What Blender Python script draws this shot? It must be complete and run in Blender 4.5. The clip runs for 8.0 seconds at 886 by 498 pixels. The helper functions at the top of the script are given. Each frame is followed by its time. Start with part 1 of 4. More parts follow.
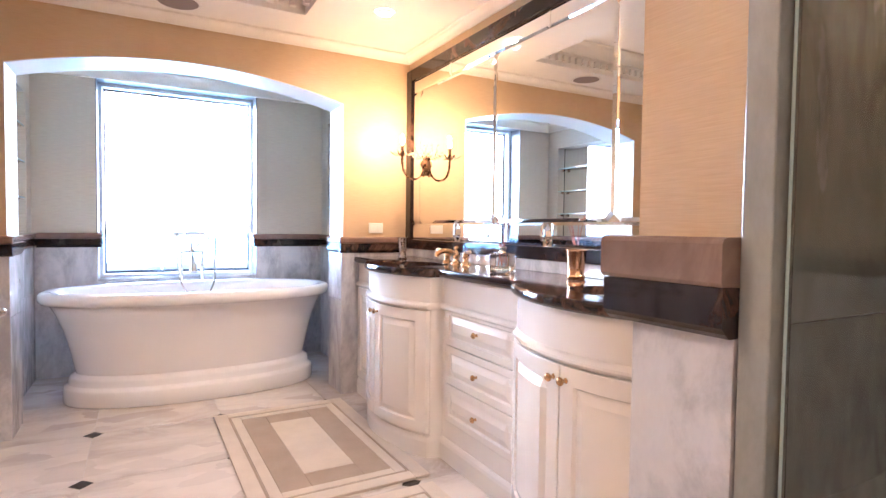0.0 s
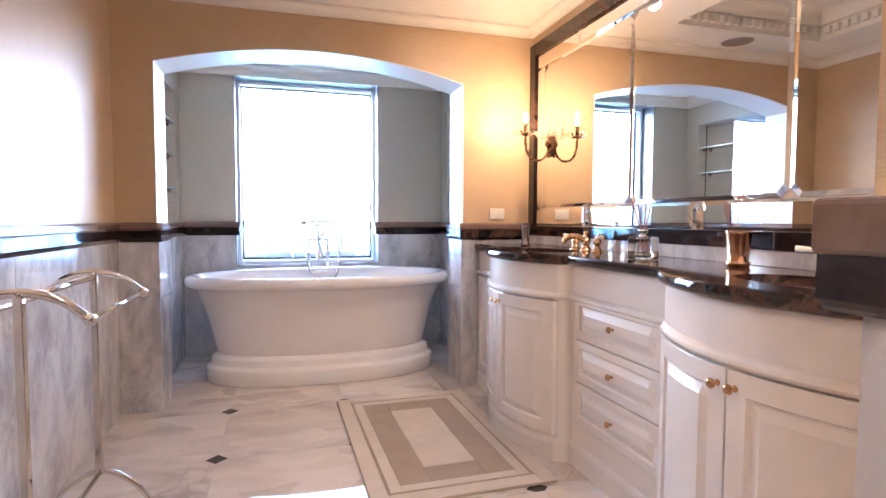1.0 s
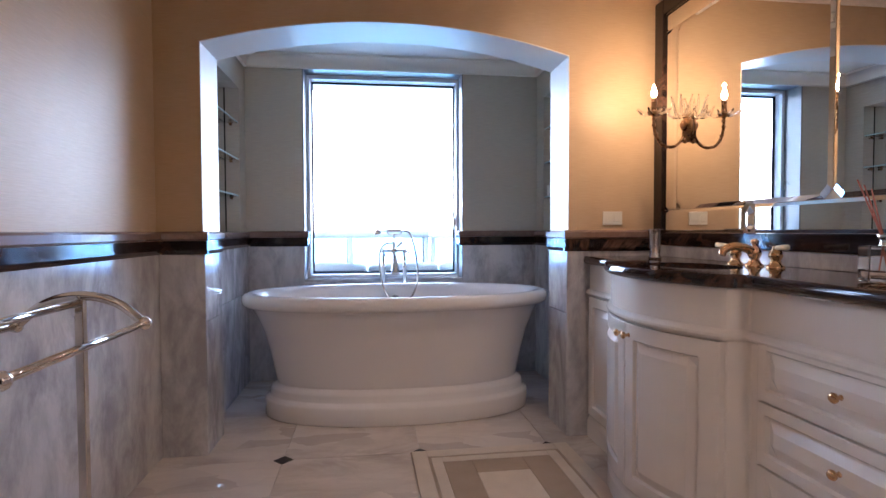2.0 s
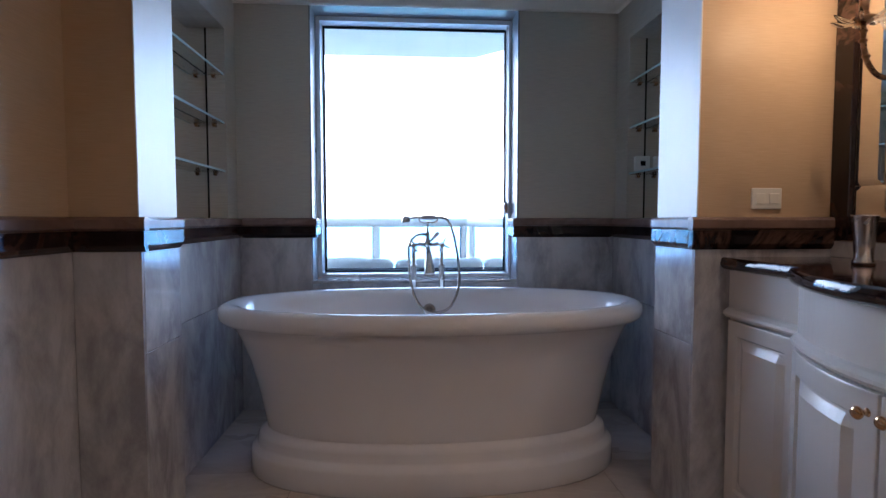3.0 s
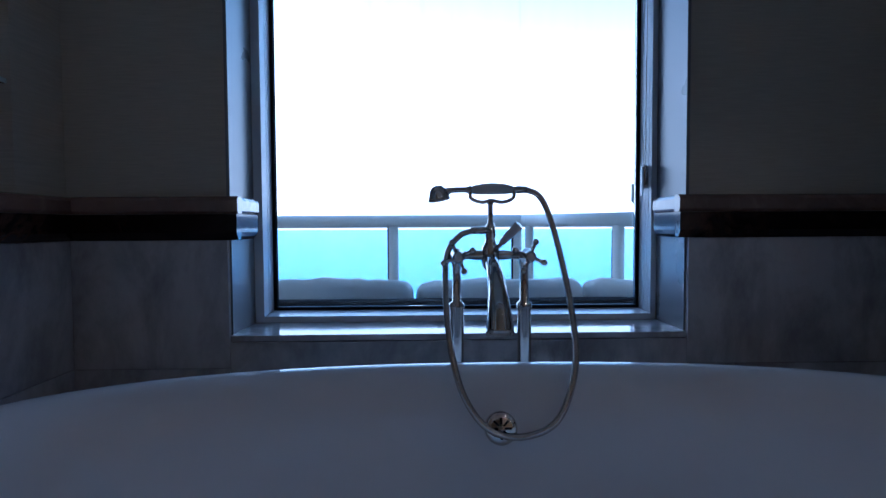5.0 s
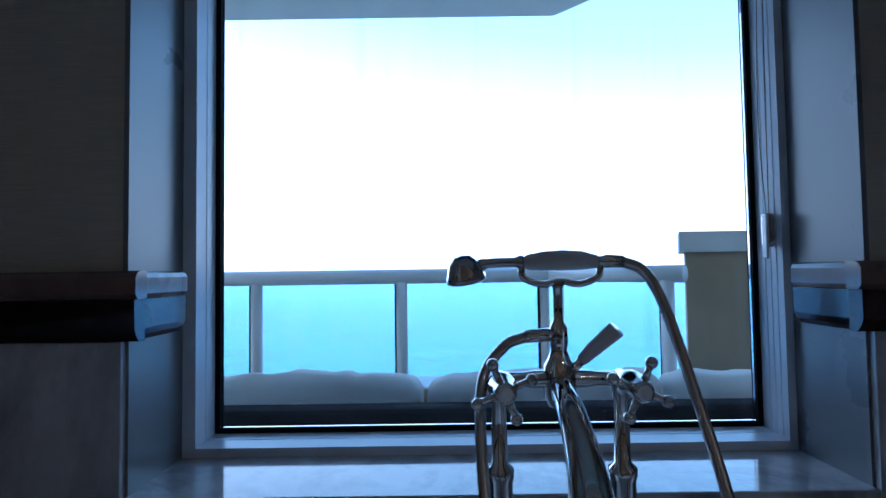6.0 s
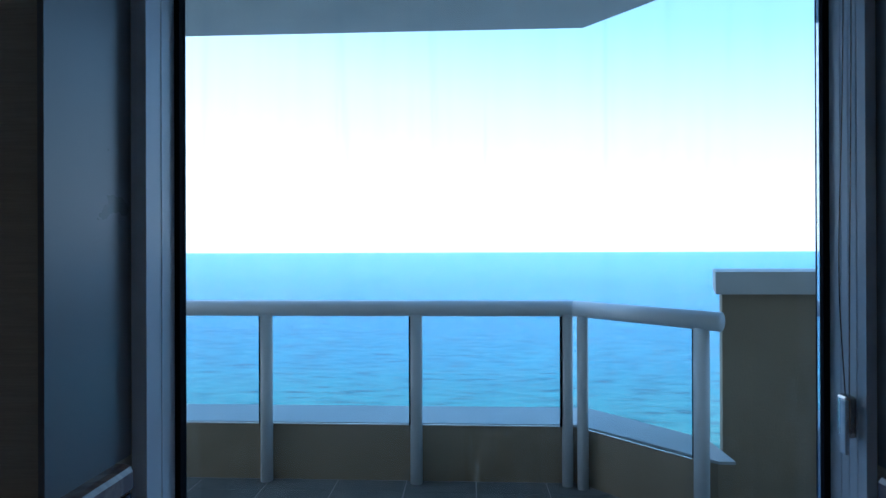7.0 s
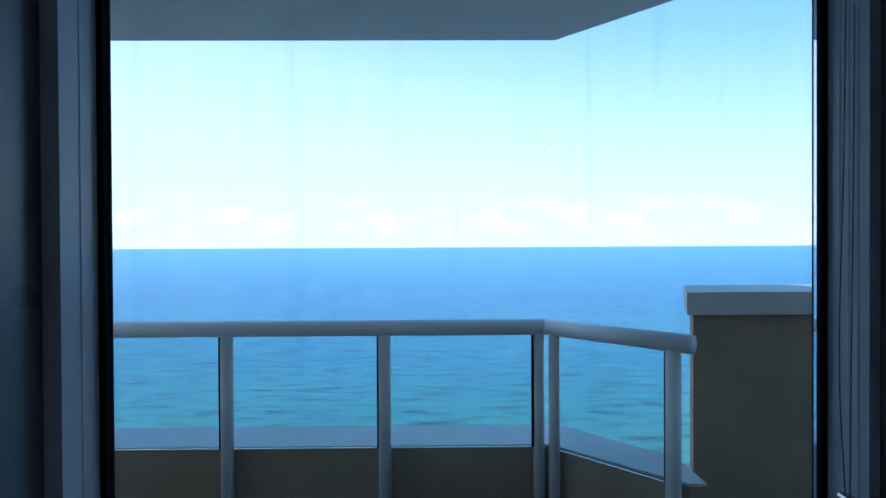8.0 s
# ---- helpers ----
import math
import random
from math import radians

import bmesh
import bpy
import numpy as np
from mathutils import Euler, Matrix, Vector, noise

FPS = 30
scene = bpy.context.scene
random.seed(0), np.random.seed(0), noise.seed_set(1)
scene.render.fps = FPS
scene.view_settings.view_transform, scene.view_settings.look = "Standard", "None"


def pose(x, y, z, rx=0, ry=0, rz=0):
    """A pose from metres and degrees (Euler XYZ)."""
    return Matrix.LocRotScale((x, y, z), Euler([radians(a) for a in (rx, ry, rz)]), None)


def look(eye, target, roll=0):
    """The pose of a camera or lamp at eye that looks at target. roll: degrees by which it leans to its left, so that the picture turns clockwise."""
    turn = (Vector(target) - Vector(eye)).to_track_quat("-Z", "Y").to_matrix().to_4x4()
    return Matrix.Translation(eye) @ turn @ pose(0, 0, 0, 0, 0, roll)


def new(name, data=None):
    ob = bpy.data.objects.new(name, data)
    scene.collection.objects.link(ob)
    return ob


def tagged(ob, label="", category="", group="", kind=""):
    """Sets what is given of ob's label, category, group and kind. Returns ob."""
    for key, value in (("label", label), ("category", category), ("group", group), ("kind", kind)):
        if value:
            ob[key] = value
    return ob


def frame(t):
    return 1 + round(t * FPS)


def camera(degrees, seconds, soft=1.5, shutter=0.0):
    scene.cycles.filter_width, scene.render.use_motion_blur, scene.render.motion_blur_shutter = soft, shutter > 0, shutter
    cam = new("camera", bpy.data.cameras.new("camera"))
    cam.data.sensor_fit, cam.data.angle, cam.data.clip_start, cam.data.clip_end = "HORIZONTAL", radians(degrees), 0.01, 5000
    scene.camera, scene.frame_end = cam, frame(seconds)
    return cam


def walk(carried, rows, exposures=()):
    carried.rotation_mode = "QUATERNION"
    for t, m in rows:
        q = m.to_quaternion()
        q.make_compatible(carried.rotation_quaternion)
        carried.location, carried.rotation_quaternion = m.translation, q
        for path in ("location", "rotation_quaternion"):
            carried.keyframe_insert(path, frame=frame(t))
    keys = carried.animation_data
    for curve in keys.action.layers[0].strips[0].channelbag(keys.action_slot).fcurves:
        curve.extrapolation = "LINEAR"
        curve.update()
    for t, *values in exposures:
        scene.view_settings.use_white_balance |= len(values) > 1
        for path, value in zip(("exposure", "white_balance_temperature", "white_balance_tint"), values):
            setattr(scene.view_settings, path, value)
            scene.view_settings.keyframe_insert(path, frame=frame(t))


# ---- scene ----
cam = camera(78.4, 8.0)

PATH = [
    (0, (-0.26, -3.379, 1.081), (0.702, -1.627, 1.006), 0.7),
    (0.5, (-0.231, -3.294, 1.066), (0.472, -1.424, 0.966), 0.4),
    (1, (-0.211, -3.204, 1.041), (0.352, -1.288, 0.933), 0.2),
    (1.5, (-0.174, -2.979, 1.033), (0.25, -1.027, 0.945), 0.1),
    (2, (-0.102, -2.57, 1.018), (0.158, -0.588, 0.952), -0.2),
    (2.2, (-0.059, -2.391, 1.016), (0.136, -0.402, 0.944), -0.2),
    (3.3, (-0.095, -1.414, 1.004), (0.046, 0.578, 0.892), -0.0),
    (3.5, (-0.11, -1.248, 0.973), (0.03, 0.745, 0.879), 0.0),
    (4, (-0.081, -0.804, 0.951), (0.009, 1.192, 0.863), -0.2),
    (4.2, (-0.086, -0.635, 0.955), (0.001, 1.361, 0.855), -0.1),
    (5.3, (-0.076, 0.124, 0.944), (-0.044, 2.123, 0.89), -0.4),
    (5.5, (-0.085, 0.237, 0.955), (-0.049, 2.236, 0.941), -0.5),
    (6, (-0.088, 0.437, 1.013), (-0.089, 2.435, 1.095), -0.8),
    (6.5, (-0.049, 0.549, 1.169), (-0.143, 2.547, 1.166), -1.1),
    (7, (-0.047, 0.611, 1.328), (-0.136, 2.609, 1.331), -0.2),
    (7.5, (-0.04, 0.667, 1.442), (-0.084, 2.666, 1.455), -0.0),
    (8, (-0.046, 0.706, 1.456), (-0.024, 2.706, 1.44), -0.3),
]
EXPOSURES = [(0.0, 5.66, 5800, 23), (0.5, 5.5, 5800, 23), (1.0, 5.15, 5800, 24), (1.5, 4.62, 5800, 25), (2.0, 4.1, 5700, 24), (3.4, 3.0, 5400, 20), (4.2, 2.45, 5300, 19), (5.4, 1.38, 4650, 18), (6.0, 1.40, 4800, 14), (6.5, 1.08, 4900, 10), (7.0, 0.75, 4950, 8), (8.0, 0.28, 4950, 8)]
walk(cam, [(t, look(eye, target, roll)) for t, eye, target, roll in PATH], EXPOSURES)

# ---- world, sun, lamps ----
SUN_EL, SUN_AZ = 58.0, 215.0
world = bpy.data.worlds.new("sky")
scene.world = world
world.use_nodes = True
wn, wl = world.node_tree.nodes, world.node_tree.links
wn.clear()
sky = wn.new("ShaderNodeTexSky")
sky.sky_type, sky.sun_disc = "NISHITA", False
sky.sun_elevation, sky.sun_rotation = radians(SUN_EL), radians(SUN_AZ)
sky.air_density, sky.dust_density, sky.ozone_density = 1.0, 0.3, 2.0
bg = wn.new("ShaderNodeBackground")
bg.inputs[1].default_value = 0.15
# low cumulus over the horizon
tc = wn.new("ShaderNodeTexCoord")
sep = wn.new("ShaderNodeSeparateXYZ")
cl = wn.new("ShaderNodeTexNoise")
cl.inputs["Scale"].default_value, cl.inputs["Detail"].default_value = 16.0, 8.0
mp = wn.new("ShaderNodeMapping")
mp.inputs["Scale"].default_value = (1, 1, 2.2)
band = wn.new("ShaderNodeValToRGB")
band.color_ramp.elements.new(0.05)
band.color_ramp.elements.new(0.10)
for k, (p, v) in enumerate(((0.0, 0.15), (0.05, 0.45), (0.10, 0.0), (1.0, 0.0))):
    band.color_ramp.elements[k].position, band.color_ramp.elements[k].color = p, (v, v, v, 1)
thr = wn.new("ShaderNodeValToRGB")
thr.color_ramp.elements[0].position, thr.color_ramp.elements[1].position = 0.46, 0.62
mul = wn.new("ShaderNodeMath")
mul.operation = "MULTIPLY"
mixc = wn.new("ShaderNodeMix")
mixc.data_type = "RGBA"
mixc.inputs["B"].default_value = (10, 10, 10, 1)
wl.new(tc.outputs["Generated"], mp.inputs["Vector"])
wl.new(mp.outputs["Vector"], cl.inputs["Vector"])
wl.new(tc.outputs["Generated"], sep.inputs[0])
wl.new(sep.outputs["Z"], band.inputs["Fac"])
wl.new(cl.outputs[0], thr.inputs["Fac"])
wl.new(thr.outputs["Color"], mul.inputs[0])
wl.new(band.outputs["Color"], mul.inputs[1])
wl.new(mul.outputs[0], mixc.inputs["Factor"])
# pale haze low over the water, clearing to cyan higher up and to the south
hz = wn.new("ShaderNodeValToRGB")
hz.color_ramp.elements[0].position, hz.color_ramp.elements[0].color = 0.0, (0.95, 0.95, 0.95, 1)
hz.color_ramp.elements[1].position, hz.color_ramp.elements[1].color = 0.70, (0.45, 0.45, 0.45, 1)
tint = wn.new("ShaderNodeValToRGB")
for p in (0.14, 0.26, 0.42):
    tint.color_ramp.elements.new(p)
for k, (p, c) in enumerate(((0.0, (0.92, 0.97, 0.98)), (0.14, (0.90, 0.95, 0.97)), (0.26, (0.78, 0.89, 0.94)), (0.42, (0.44, 0.67, 0.82)), (1.0, (0.14, 0.32, 0.52)))):
    tint.color_ramp.elements[k].position, tint.color_ramp.elements[k].color = p, (*c, 1)
gain = wn.new("ShaderNodeVectorMath")
gain.operation = "SCALE"
gain.inputs["Scale"].default_value = 8.0
mixh = wn.new("ShaderNodeMix")
mixh.data_type = "RGBA"
wl.new(sep.outputs["Z"], hz.inputs["Fac"])
lean = wn.new("ShaderNodeMath")
lean.operation = "MULTIPLY_ADD"
lean.inputs[1].default_value = 0.18
wl.new(sep.outputs["X"], lean.inputs[0])
wl.new(sep.outputs["Z"], lean.inputs[2])
wl.new(lean.outputs[0], tint.inputs["Fac"])
wl.new(tint.outputs["Color"], gain.inputs[0])
wl.new(gain.outputs["Vector"], mixh.inputs["B"])
wl.new(hz.outputs["Color"], mixh.inputs["Factor"])
wl.new(sky.outputs[0], mixh.inputs["A"])
wl.new(mixh.outputs["Result"], mixc.inputs["A"])
wl.new(mixc.outputs["Result"], bg.inputs[0])
wo = wn.new("ShaderNodeOutputWorld")
wl.new(bg.outputs[0], wo.inputs[0])

sun = new("sun", bpy.data.lights.new("sun", "SUN"))
sun.data.energy, sun.data.angle, sun.data.color = 4.0, radians(0.5), (1.0, 0.95, 0.88)
az = radians(SUN_AZ)
sun.matrix_world = look((math.sin(az) * 50, math.cos(az) * 50, 50 * math.tan(radians(SUN_EL))), (0, 0, 0))

WARM = (1.0, 0.81, 0.64)
DOWNLIGHTS = [(0.88, -0.62), (0.88, -2.2), (-0.62, -2.2), (-0.62, -3.9)]
DOWN_W, SCONCE_W, SKY_W = 0.45, 0.33, 0.8

# daylight of the sky in the window's opening
win_area = new("window_daylight", bpy.data.lights.new("window_daylight", "AREA"))
win_area.data.shape, win_area.data.size, win_area.data.size_y = "RECTANGLE", 1.30, 1.50
win_area.data.energy, win_area.data.color = SKY_W, (0.24, 0.50, 1.0)
win_area.matrix_world = look((-0.01, 1.62, 1.42), (-0.01, 0.0, 1.30))

# ---- dimensions ----
XL, XR = -1.055, 1.32           # side walls of the room
YB = -5.4                      # wall behind the start of the walk
ZC = 2.24                      # ceiling
AX, AT = 0.858, 0.26           # half width of the arch, thickness of its wall
AL, AR, AY = -0.942, 1.083, 1.247  # alcove side walls and window wall
WX0, WX1, WZ0, WZ1 = -0.560, 0.540, 0.675, 2.132  # window reveal
RB, RM, RT = 0.917, 0.978, 1.020  # chair rail: bottom, joint, top


# ---- materials ----
def material(name, colour, rough=0.5, metal=0.0, **sockets):
    m = bpy.data.materials.new(name)
    m.use_nodes = True
    b = m.node_tree.nodes["Principled BSDF"]
    b.inputs["Base Color"].default_value = (*colour, 1)
    b.inputs["Roughness"].default_value, b.inputs["Metallic"].default_value = rough, metal
    for key, value in sockets.items():
        b.inputs[key.replace("_", " ")].default_value = value
    return m


def node(m, kind, **sets):
    n = m.node_tree.nodes.new(kind)
    for key, value in sets.items():
        n.inputs[key.replace("_", " ")].default_value = value
    return n


def link(m, a, b):
    m.node_tree.links.new(a, b)


def coords(m, scale=(1, 1, 1), rot=(0, 0, 0), by_object=False):
    mp = node(m, "ShaderNodeMapping", Scale=scale, Rotation=[radians(a) for a in rot])
    if by_object:
        g = node(m, "ShaderNodeNewGeometry")
        o = node(m, "ShaderNodeObjectInfo")
        add = node(m, "ShaderNodeVectorMath")
        mul = node(m, "ShaderNodeVectorMath")
        mul.operation = "MULTIPLY"
        comb = node(m, "ShaderNodeCombineXYZ")
        for k in range(3):
            link(m, o.outputs["Random"], comb.inputs[k])
        link(m, comb.outputs[0], mul.inputs[0])
        mul.inputs[1].default_value = (37.0, 11.0, 23.0)
        link(m, g.outputs["Position"], add.inputs[0])
        link(m, mul.outputs[0], add.inputs[1])
        link(m, add.outputs[0], mp.inputs["Vector"])
    else:
        g = node(m, "ShaderNodeNewGeometry")
        link(m, g.outputs["Position"], mp.inputs["Vector"])
    return mp.outputs["Vector"]


def ramp(m, fac, stops):
    r = node(m, "ShaderNodeValToRGB")
    els = r.color_ramp.elements
    while len(els) < len(stops):
        els.new(0.5)
    for e, (p, c) in zip(els, stops):
        e.position, e.color = p, (*c, 1)
    link(m, fac, r.inputs["Fac"])
    return r.outputs["Color"]


def blend(m, fac, a, b, mode="MIX"):
    x = node(m, "ShaderNodeMix")
    x.data_type, x.blend_type = "RGBA", mode
    for sock, v in (("Factor", fac), ("A", a), ("B", b)):
        if isinstance(v, bpy.types.NodeSocket):
            link(m, v, x.inputs[sock])
        else:
            x.inputs[sock].default_value = v if sock == "Factor" else (*v, 1)
    return x.outputs["Result"]


def base(m, colour):
    link(m, colour, m.node_tree.nodes["Principled BSDF"].inputs["Base Color"])


def bump(m, height, strength=0.1, distance=0.002):
    b = node(m, "ShaderNodeBump", Strength=strength, Distance=distance)
    link(m, height, b.inputs["Height"])
    link(m, b.outputs[0], m.node_tree.nodes["Principled BSDF"].inputs["Normal"])


def rough_by(m, fac, lo, hi):
    r = node(m, "ShaderNodeMapRange", To_Min=lo, To_Max=hi)
    link(m, fac, r.inputs[0])
    link(m, r.outputs[0], m.node_tree.nodes["Principled BSDF"].inputs["Roughness"])


def noise_tex(m, vec, scale, detail=6.0, rough=0.55, distort=0.0):
    n = node(m, "ShaderNodeTexNoise", Scale=scale, Detail=detail, Roughness=rough, Distortion=distort)
    link(m, vec, n.inputs["Vector"])
    return n.outputs[0]


def marble(name, light, mid, dark, rough, rot=(20, 30, 40), stretch=(1, 1, 1), vein=2.2, amount=0.6, cloudy=2.4, breccia=0.0, coat=0.25):
    m = material(name, light, rough, Coat_Weight=coat, Coat_Roughness=0.03)
    v = coords(m, stretch, rot, by_object=True)
    cloud = noise_tex(m, v, cloudy, 9, 0.66, 0.3)
    streak = noise_tex(m, v, vein, 8, 0.62, 1.3)
    c = ramp(m, cloud, ((0.36, mid), (0.58, light)))
    lines = ramp(m, streak, ((0.42, (0, 0, 0)), (0.495, (1, 1, 1)), (0.505, (1, 1, 1)), (0.58, (0, 0, 0))))
    patch = ramp(m, noise_tex(m, v, 1.3, 3), ((0.45, (0, 0, 0)), (0.7, (amount,) * 3)))
    fac = blend(m, 1.0, lines, patch, "MULTIPLY")
    c = blend(m, fac, c, dark)
    if breccia:
        vo = node(m, "ShaderNodeTexVoronoi", Scale=5.5, Randomness=1.0)
        warp = node(m, "ShaderNodeMix")
        warp.data_type = "VECTOR"
        wob = node(m, "ShaderNodeTexNoise", Scale=4.0, Detail=4.0)
        link(m, v, wob.inputs["Vector"])
        warp.inputs["Factor"].default_value = 0.22
        link(m, v, warp.inputs["A"])
        link(m, wob.outputs["Color"], warp.inputs["B"])
        link(m, warp.outputs["Result"], vo.inputs["Vector"])
        bits = node(m, "ShaderNodeSeparateColor")
        link(m, vo.outputs["Color"], bits.inputs[0])
        stone = ramp(m, bits.outputs[0], ((0.0, mid), (0.5, light), (1.0, tuple(min(q * 1.15, 0.85) for q in light))))
        where = ramp(m, noise_tex(m, v, 1.1, 2), ((0.46, (0, 0, 0)), (0.54, (breccia,) * 3)))
        c = blend(m, where, c, stone)
    fine = noise_tex(m, v, 55, 4)
    c = blend(m, 0.10, c, ramp(m, fine, ((0.3, mid), (0.7, light))))
    base(m, c)
    rough_by(m, cloud, rough * 0.8, rough * 1.5)
    return m


FLOOR_M = marble("floor_marble", (0.63, 0.555, 0.49), (0.47, 0.405, 0.355), (0.30, 0.25, 0.215), 0.025, (0, 0, 25), (1, 2.0, 1), 2.0, 0.75, 2.0, 0.75)
WALL_M = marble("wall_marble", (0.60, 0.57, 0.56), (0.345, 0.325, 0.33), (0.15, 0.145, 0.155), 0.08, (28, 22, 18), (1.9, 1.9, 1.0), 1.5, 0.65, 3.6)
SHOWER_M = marble("shower_marble", (0.33, 0.325, 0.30), (0.21, 0.21, 0.195), (0.075, 0.08, 0.08), 0.22, (20, 24, 14), (1.6, 1.6, 0.8), 2.0, 0.75, 2.6)
CAP_M = marble("brown_marble", (0.23, 0.145, 0.11), (0.15, 0.095, 0.075), (0.36, 0.25, 0.18), 0.10, (10, 10, 20), (1, 1, 1), 6.0, 0.6)
DARK_M = marble("dark_marble", (0.011, 0.008, 0.008), (0.024, 0.012, 0.010), (0.24, 0.12, 0.075), 0.06, (30, 15, 60), (1, 1, 1), 6.0, 0.8, 5.0, coat=0.0)
BLACK_M = marble("black_marble", (0.012, 0.011, 0.012), (0.02, 0.018, 0.018), (0.06, 0.055, 0.05), 0.07)

GROUT = material("grout", (0.48, 0.45, 0.41), 0.8)
base(GROUT, ramp(GROUT, noise_tex(GROUT, coords(GROUT), 40), ((0.3, (0.40, 0.37, 0.34)), (0.7, (0.54, 0.51, 0.47)))))

PAPER = material("wallpaper", (0.55, 0.38, 0.22), 0.42, Specular_IOR_Level=0.30)
pv = coords(PAPER)
pw = noise_tex(PAPER, coords(PAPER, (9, 9, 260)), 1.6, 3)
pc = noise_tex(PAPER, pv, 2.2, 5, 0.6)
base(PAPER, blend(PAPER, 0.4, ramp(PAPER, pc, ((0.3, (0.50, 0.345, 0.205)), (0.7, (0.59, 0.42, 0.26)))), ramp(PAPER, pw, ((0.3, (0.46, 0.315, 0.185)), (0.7, (0.62, 0.45, 0.285))))))
bump(PAPER, pw, 0.25, 0.0006)
rough_by(PAPER, pw, 0.34, 0.50)

ALCOVE_PAPER = material("alcove_wallpaper", (0.45, 0.42, 0.34), 0.5, Specular_IOR_Level=0.4)
aw = noise_tex(ALCOVE_PAPER, coords(ALCOVE_PAPER, (9, 9, 260)), 1.6, 3)
base(ALCOVE_PAPER, ramp(ALCOVE_PAPER, aw, ((0.3, (0.46, 0.405, 0.325)), (0.7, (0.56, 0.50, 0.405)))))
bump(ALCOVE_PAPER, aw, 0.25, 0.0006)


def paint(name, colour, rough=0.35, grain=0.04):
    m = material(name, colour, rough)
    n = noise_tex(m, coords(m), 6, 6)
    base(m, ramp(m, n, ((0.3, tuple(c * (1 - grain) for c in colour)), (0.7, colour))))
    bump(m, noise_tex(m, coords(m), 220, 3), 0.06, 0.0004)
    rough_by(m, n, rough * 0.85, rough * 1.2)
    return m


CEIL = paint("ceiling_paint", (0.80, 0.74, 0.66), 0.55)
TRIM = paint("trim_paint", (0.78, 0.76, 0.72), 0.35)
CABINET = paint("cabinet_enamel", (0.78, 0.72, 0.66), 0.22)
PORCELAIN = paint("tub_enamel", (0.80, 0.76, 0.74), 0.03, 0.02)
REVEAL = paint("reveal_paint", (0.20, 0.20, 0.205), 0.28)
ALU = paint("window_aluminium", (0.84, 0.87, 0.92), 0.22)
RAILPAINT = paint("railing_paint", (0.70, 0.72, 0.74), 0.35)
PLASTIC = paint("ivory_plastic", (0.74, 0.70, 0.62), 0.35, 0.02)
GASKET = material("gasket", (0.012, 0.012, 0.014), 0.8, Specular_IOR_Level=0.03)
SPEAKER = paint("speaker_grille", (0.24, 0.18, 0.15), 0.6)


def metal(name, colour, rough):
    m = material(name, colour, rough, 1.0)
    n = noise_tex(m, coords(m), 30, 4)
    rough_by(m, n, rough * 0.7, rough * 1.5)
    return m


CHROME = metal("polished_nickel", (0.70, 0.66, 0.61), 0.07)
BRASS = metal("polished_brass", (0.64, 0.40, 0.21), 0.10)
BRONZE = metal("antique_bronze", (0.30, 0.17, 0.09), 0.25)
COPPER = metal("hammered_copper", (0.55, 0.33, 0.20), 0.18)
STEEL = metal("hose_steel", (0.55, 0.50, 0.46), 0.22)
MIRROR = material("mirror", (0.92, 0.93, 0.92), 0.005, 1.0)
GLASS = material("clear_glass", (0.95, 0.98, 0.97), 0.0, 0.0, Transmission_Weight=1.0, IOR=1.45)
CRYSTAL = material("crystal", (1, 1, 1), 0.0, 0.0, Transmission_Weight=1.0, IOR=1.5)
OIL = material("fragrance_oil", (0.95, 0.75, 0.55), 0.0, 0.0, Transmission_Weight=1.0, IOR=1.36)
REED = paint("reed", (0.40, 0.12, 0.07), 0.6)
IVORY = paint("candle_sleeve", (0.75, 0.66, 0.48), 0.5)


def thin_glass(name, tint, mix):
    m = bpy.data.materials.new(name)
    m.use_nodes = True
    n, l = m.node_tree.nodes, m.node_tree.links
    n.clear()
    t, g = n.new("ShaderNodeBsdfTransparent"), n.new("ShaderNodeBsdfGlossy")
    t.inputs[0].default_value = (*tint, 1)
    g.inputs["Roughness"].default_value = 0.0
    lw, x, o = n.new("ShaderNodeFresnel"), n.new("ShaderNodeMixShader"), n.new("ShaderNodeOutputMaterial")
    lw.inputs[0].default_value = mix
    l.new(lw.outputs[0], x.inputs[0])
    l.new(t.outputs[0], x.inputs[1])
    l.new(g.outputs[0], x.inputs[2])
    l.new(x.outputs[0], o.inputs[0])
    return m


PANE = thin_glass("window_glass", (0.93, 0.97, 0.97), 1.35)
SHOWER_GLASS = thin_glass("shower_glass", (0.90, 0.93, 0.91), 1.45)
pt = PANE.node_tree.nodes["Transparent BSDF"]
streaks = noise_tex(PANE, coords(PANE, (38, 1, 1.3)), 1.0, 5, 0.6)
link(PANE, ramp(PANE, streaks, ((0.35, (0.94, 0.97, 0.97)), (0.55, (0.93, 0.965, 0.97)), (0.80, (0.87, 0.92, 0.945)))), pt.inputs[0])
GLASS_EDGE = paint("glass_edge", (0.52, 0.66, 0.64), 0.08)
RAIL_GLASS = thin_glass("railing_glass", (0.90, 0.95, 0.97), 1.3)
BULB = bpy.data.materials.new("lit_bulb")
BULB.use_nodes = True
BULB.node_tree.nodes["Principled BSDF"].inputs["Emission Color"].default_value = (1.0, 0.72, 0.40, 1)
BULB.node_tree.nodes["Principled BSDF"].inputs["Emission Strength"].default_value = 6.0
LAMP = bpy.data.materials.new("lit_lamp")
LAMP.use_nodes = True
LAMP.node_tree.nodes["Principled BSDF"].inputs["Emission Color"].default_value = (1.0, 0.80, 0.55, 1)
LAMP.node_tree.nodes["Principled BSDF"].inputs["Emission Strength"].default_value = 18.0


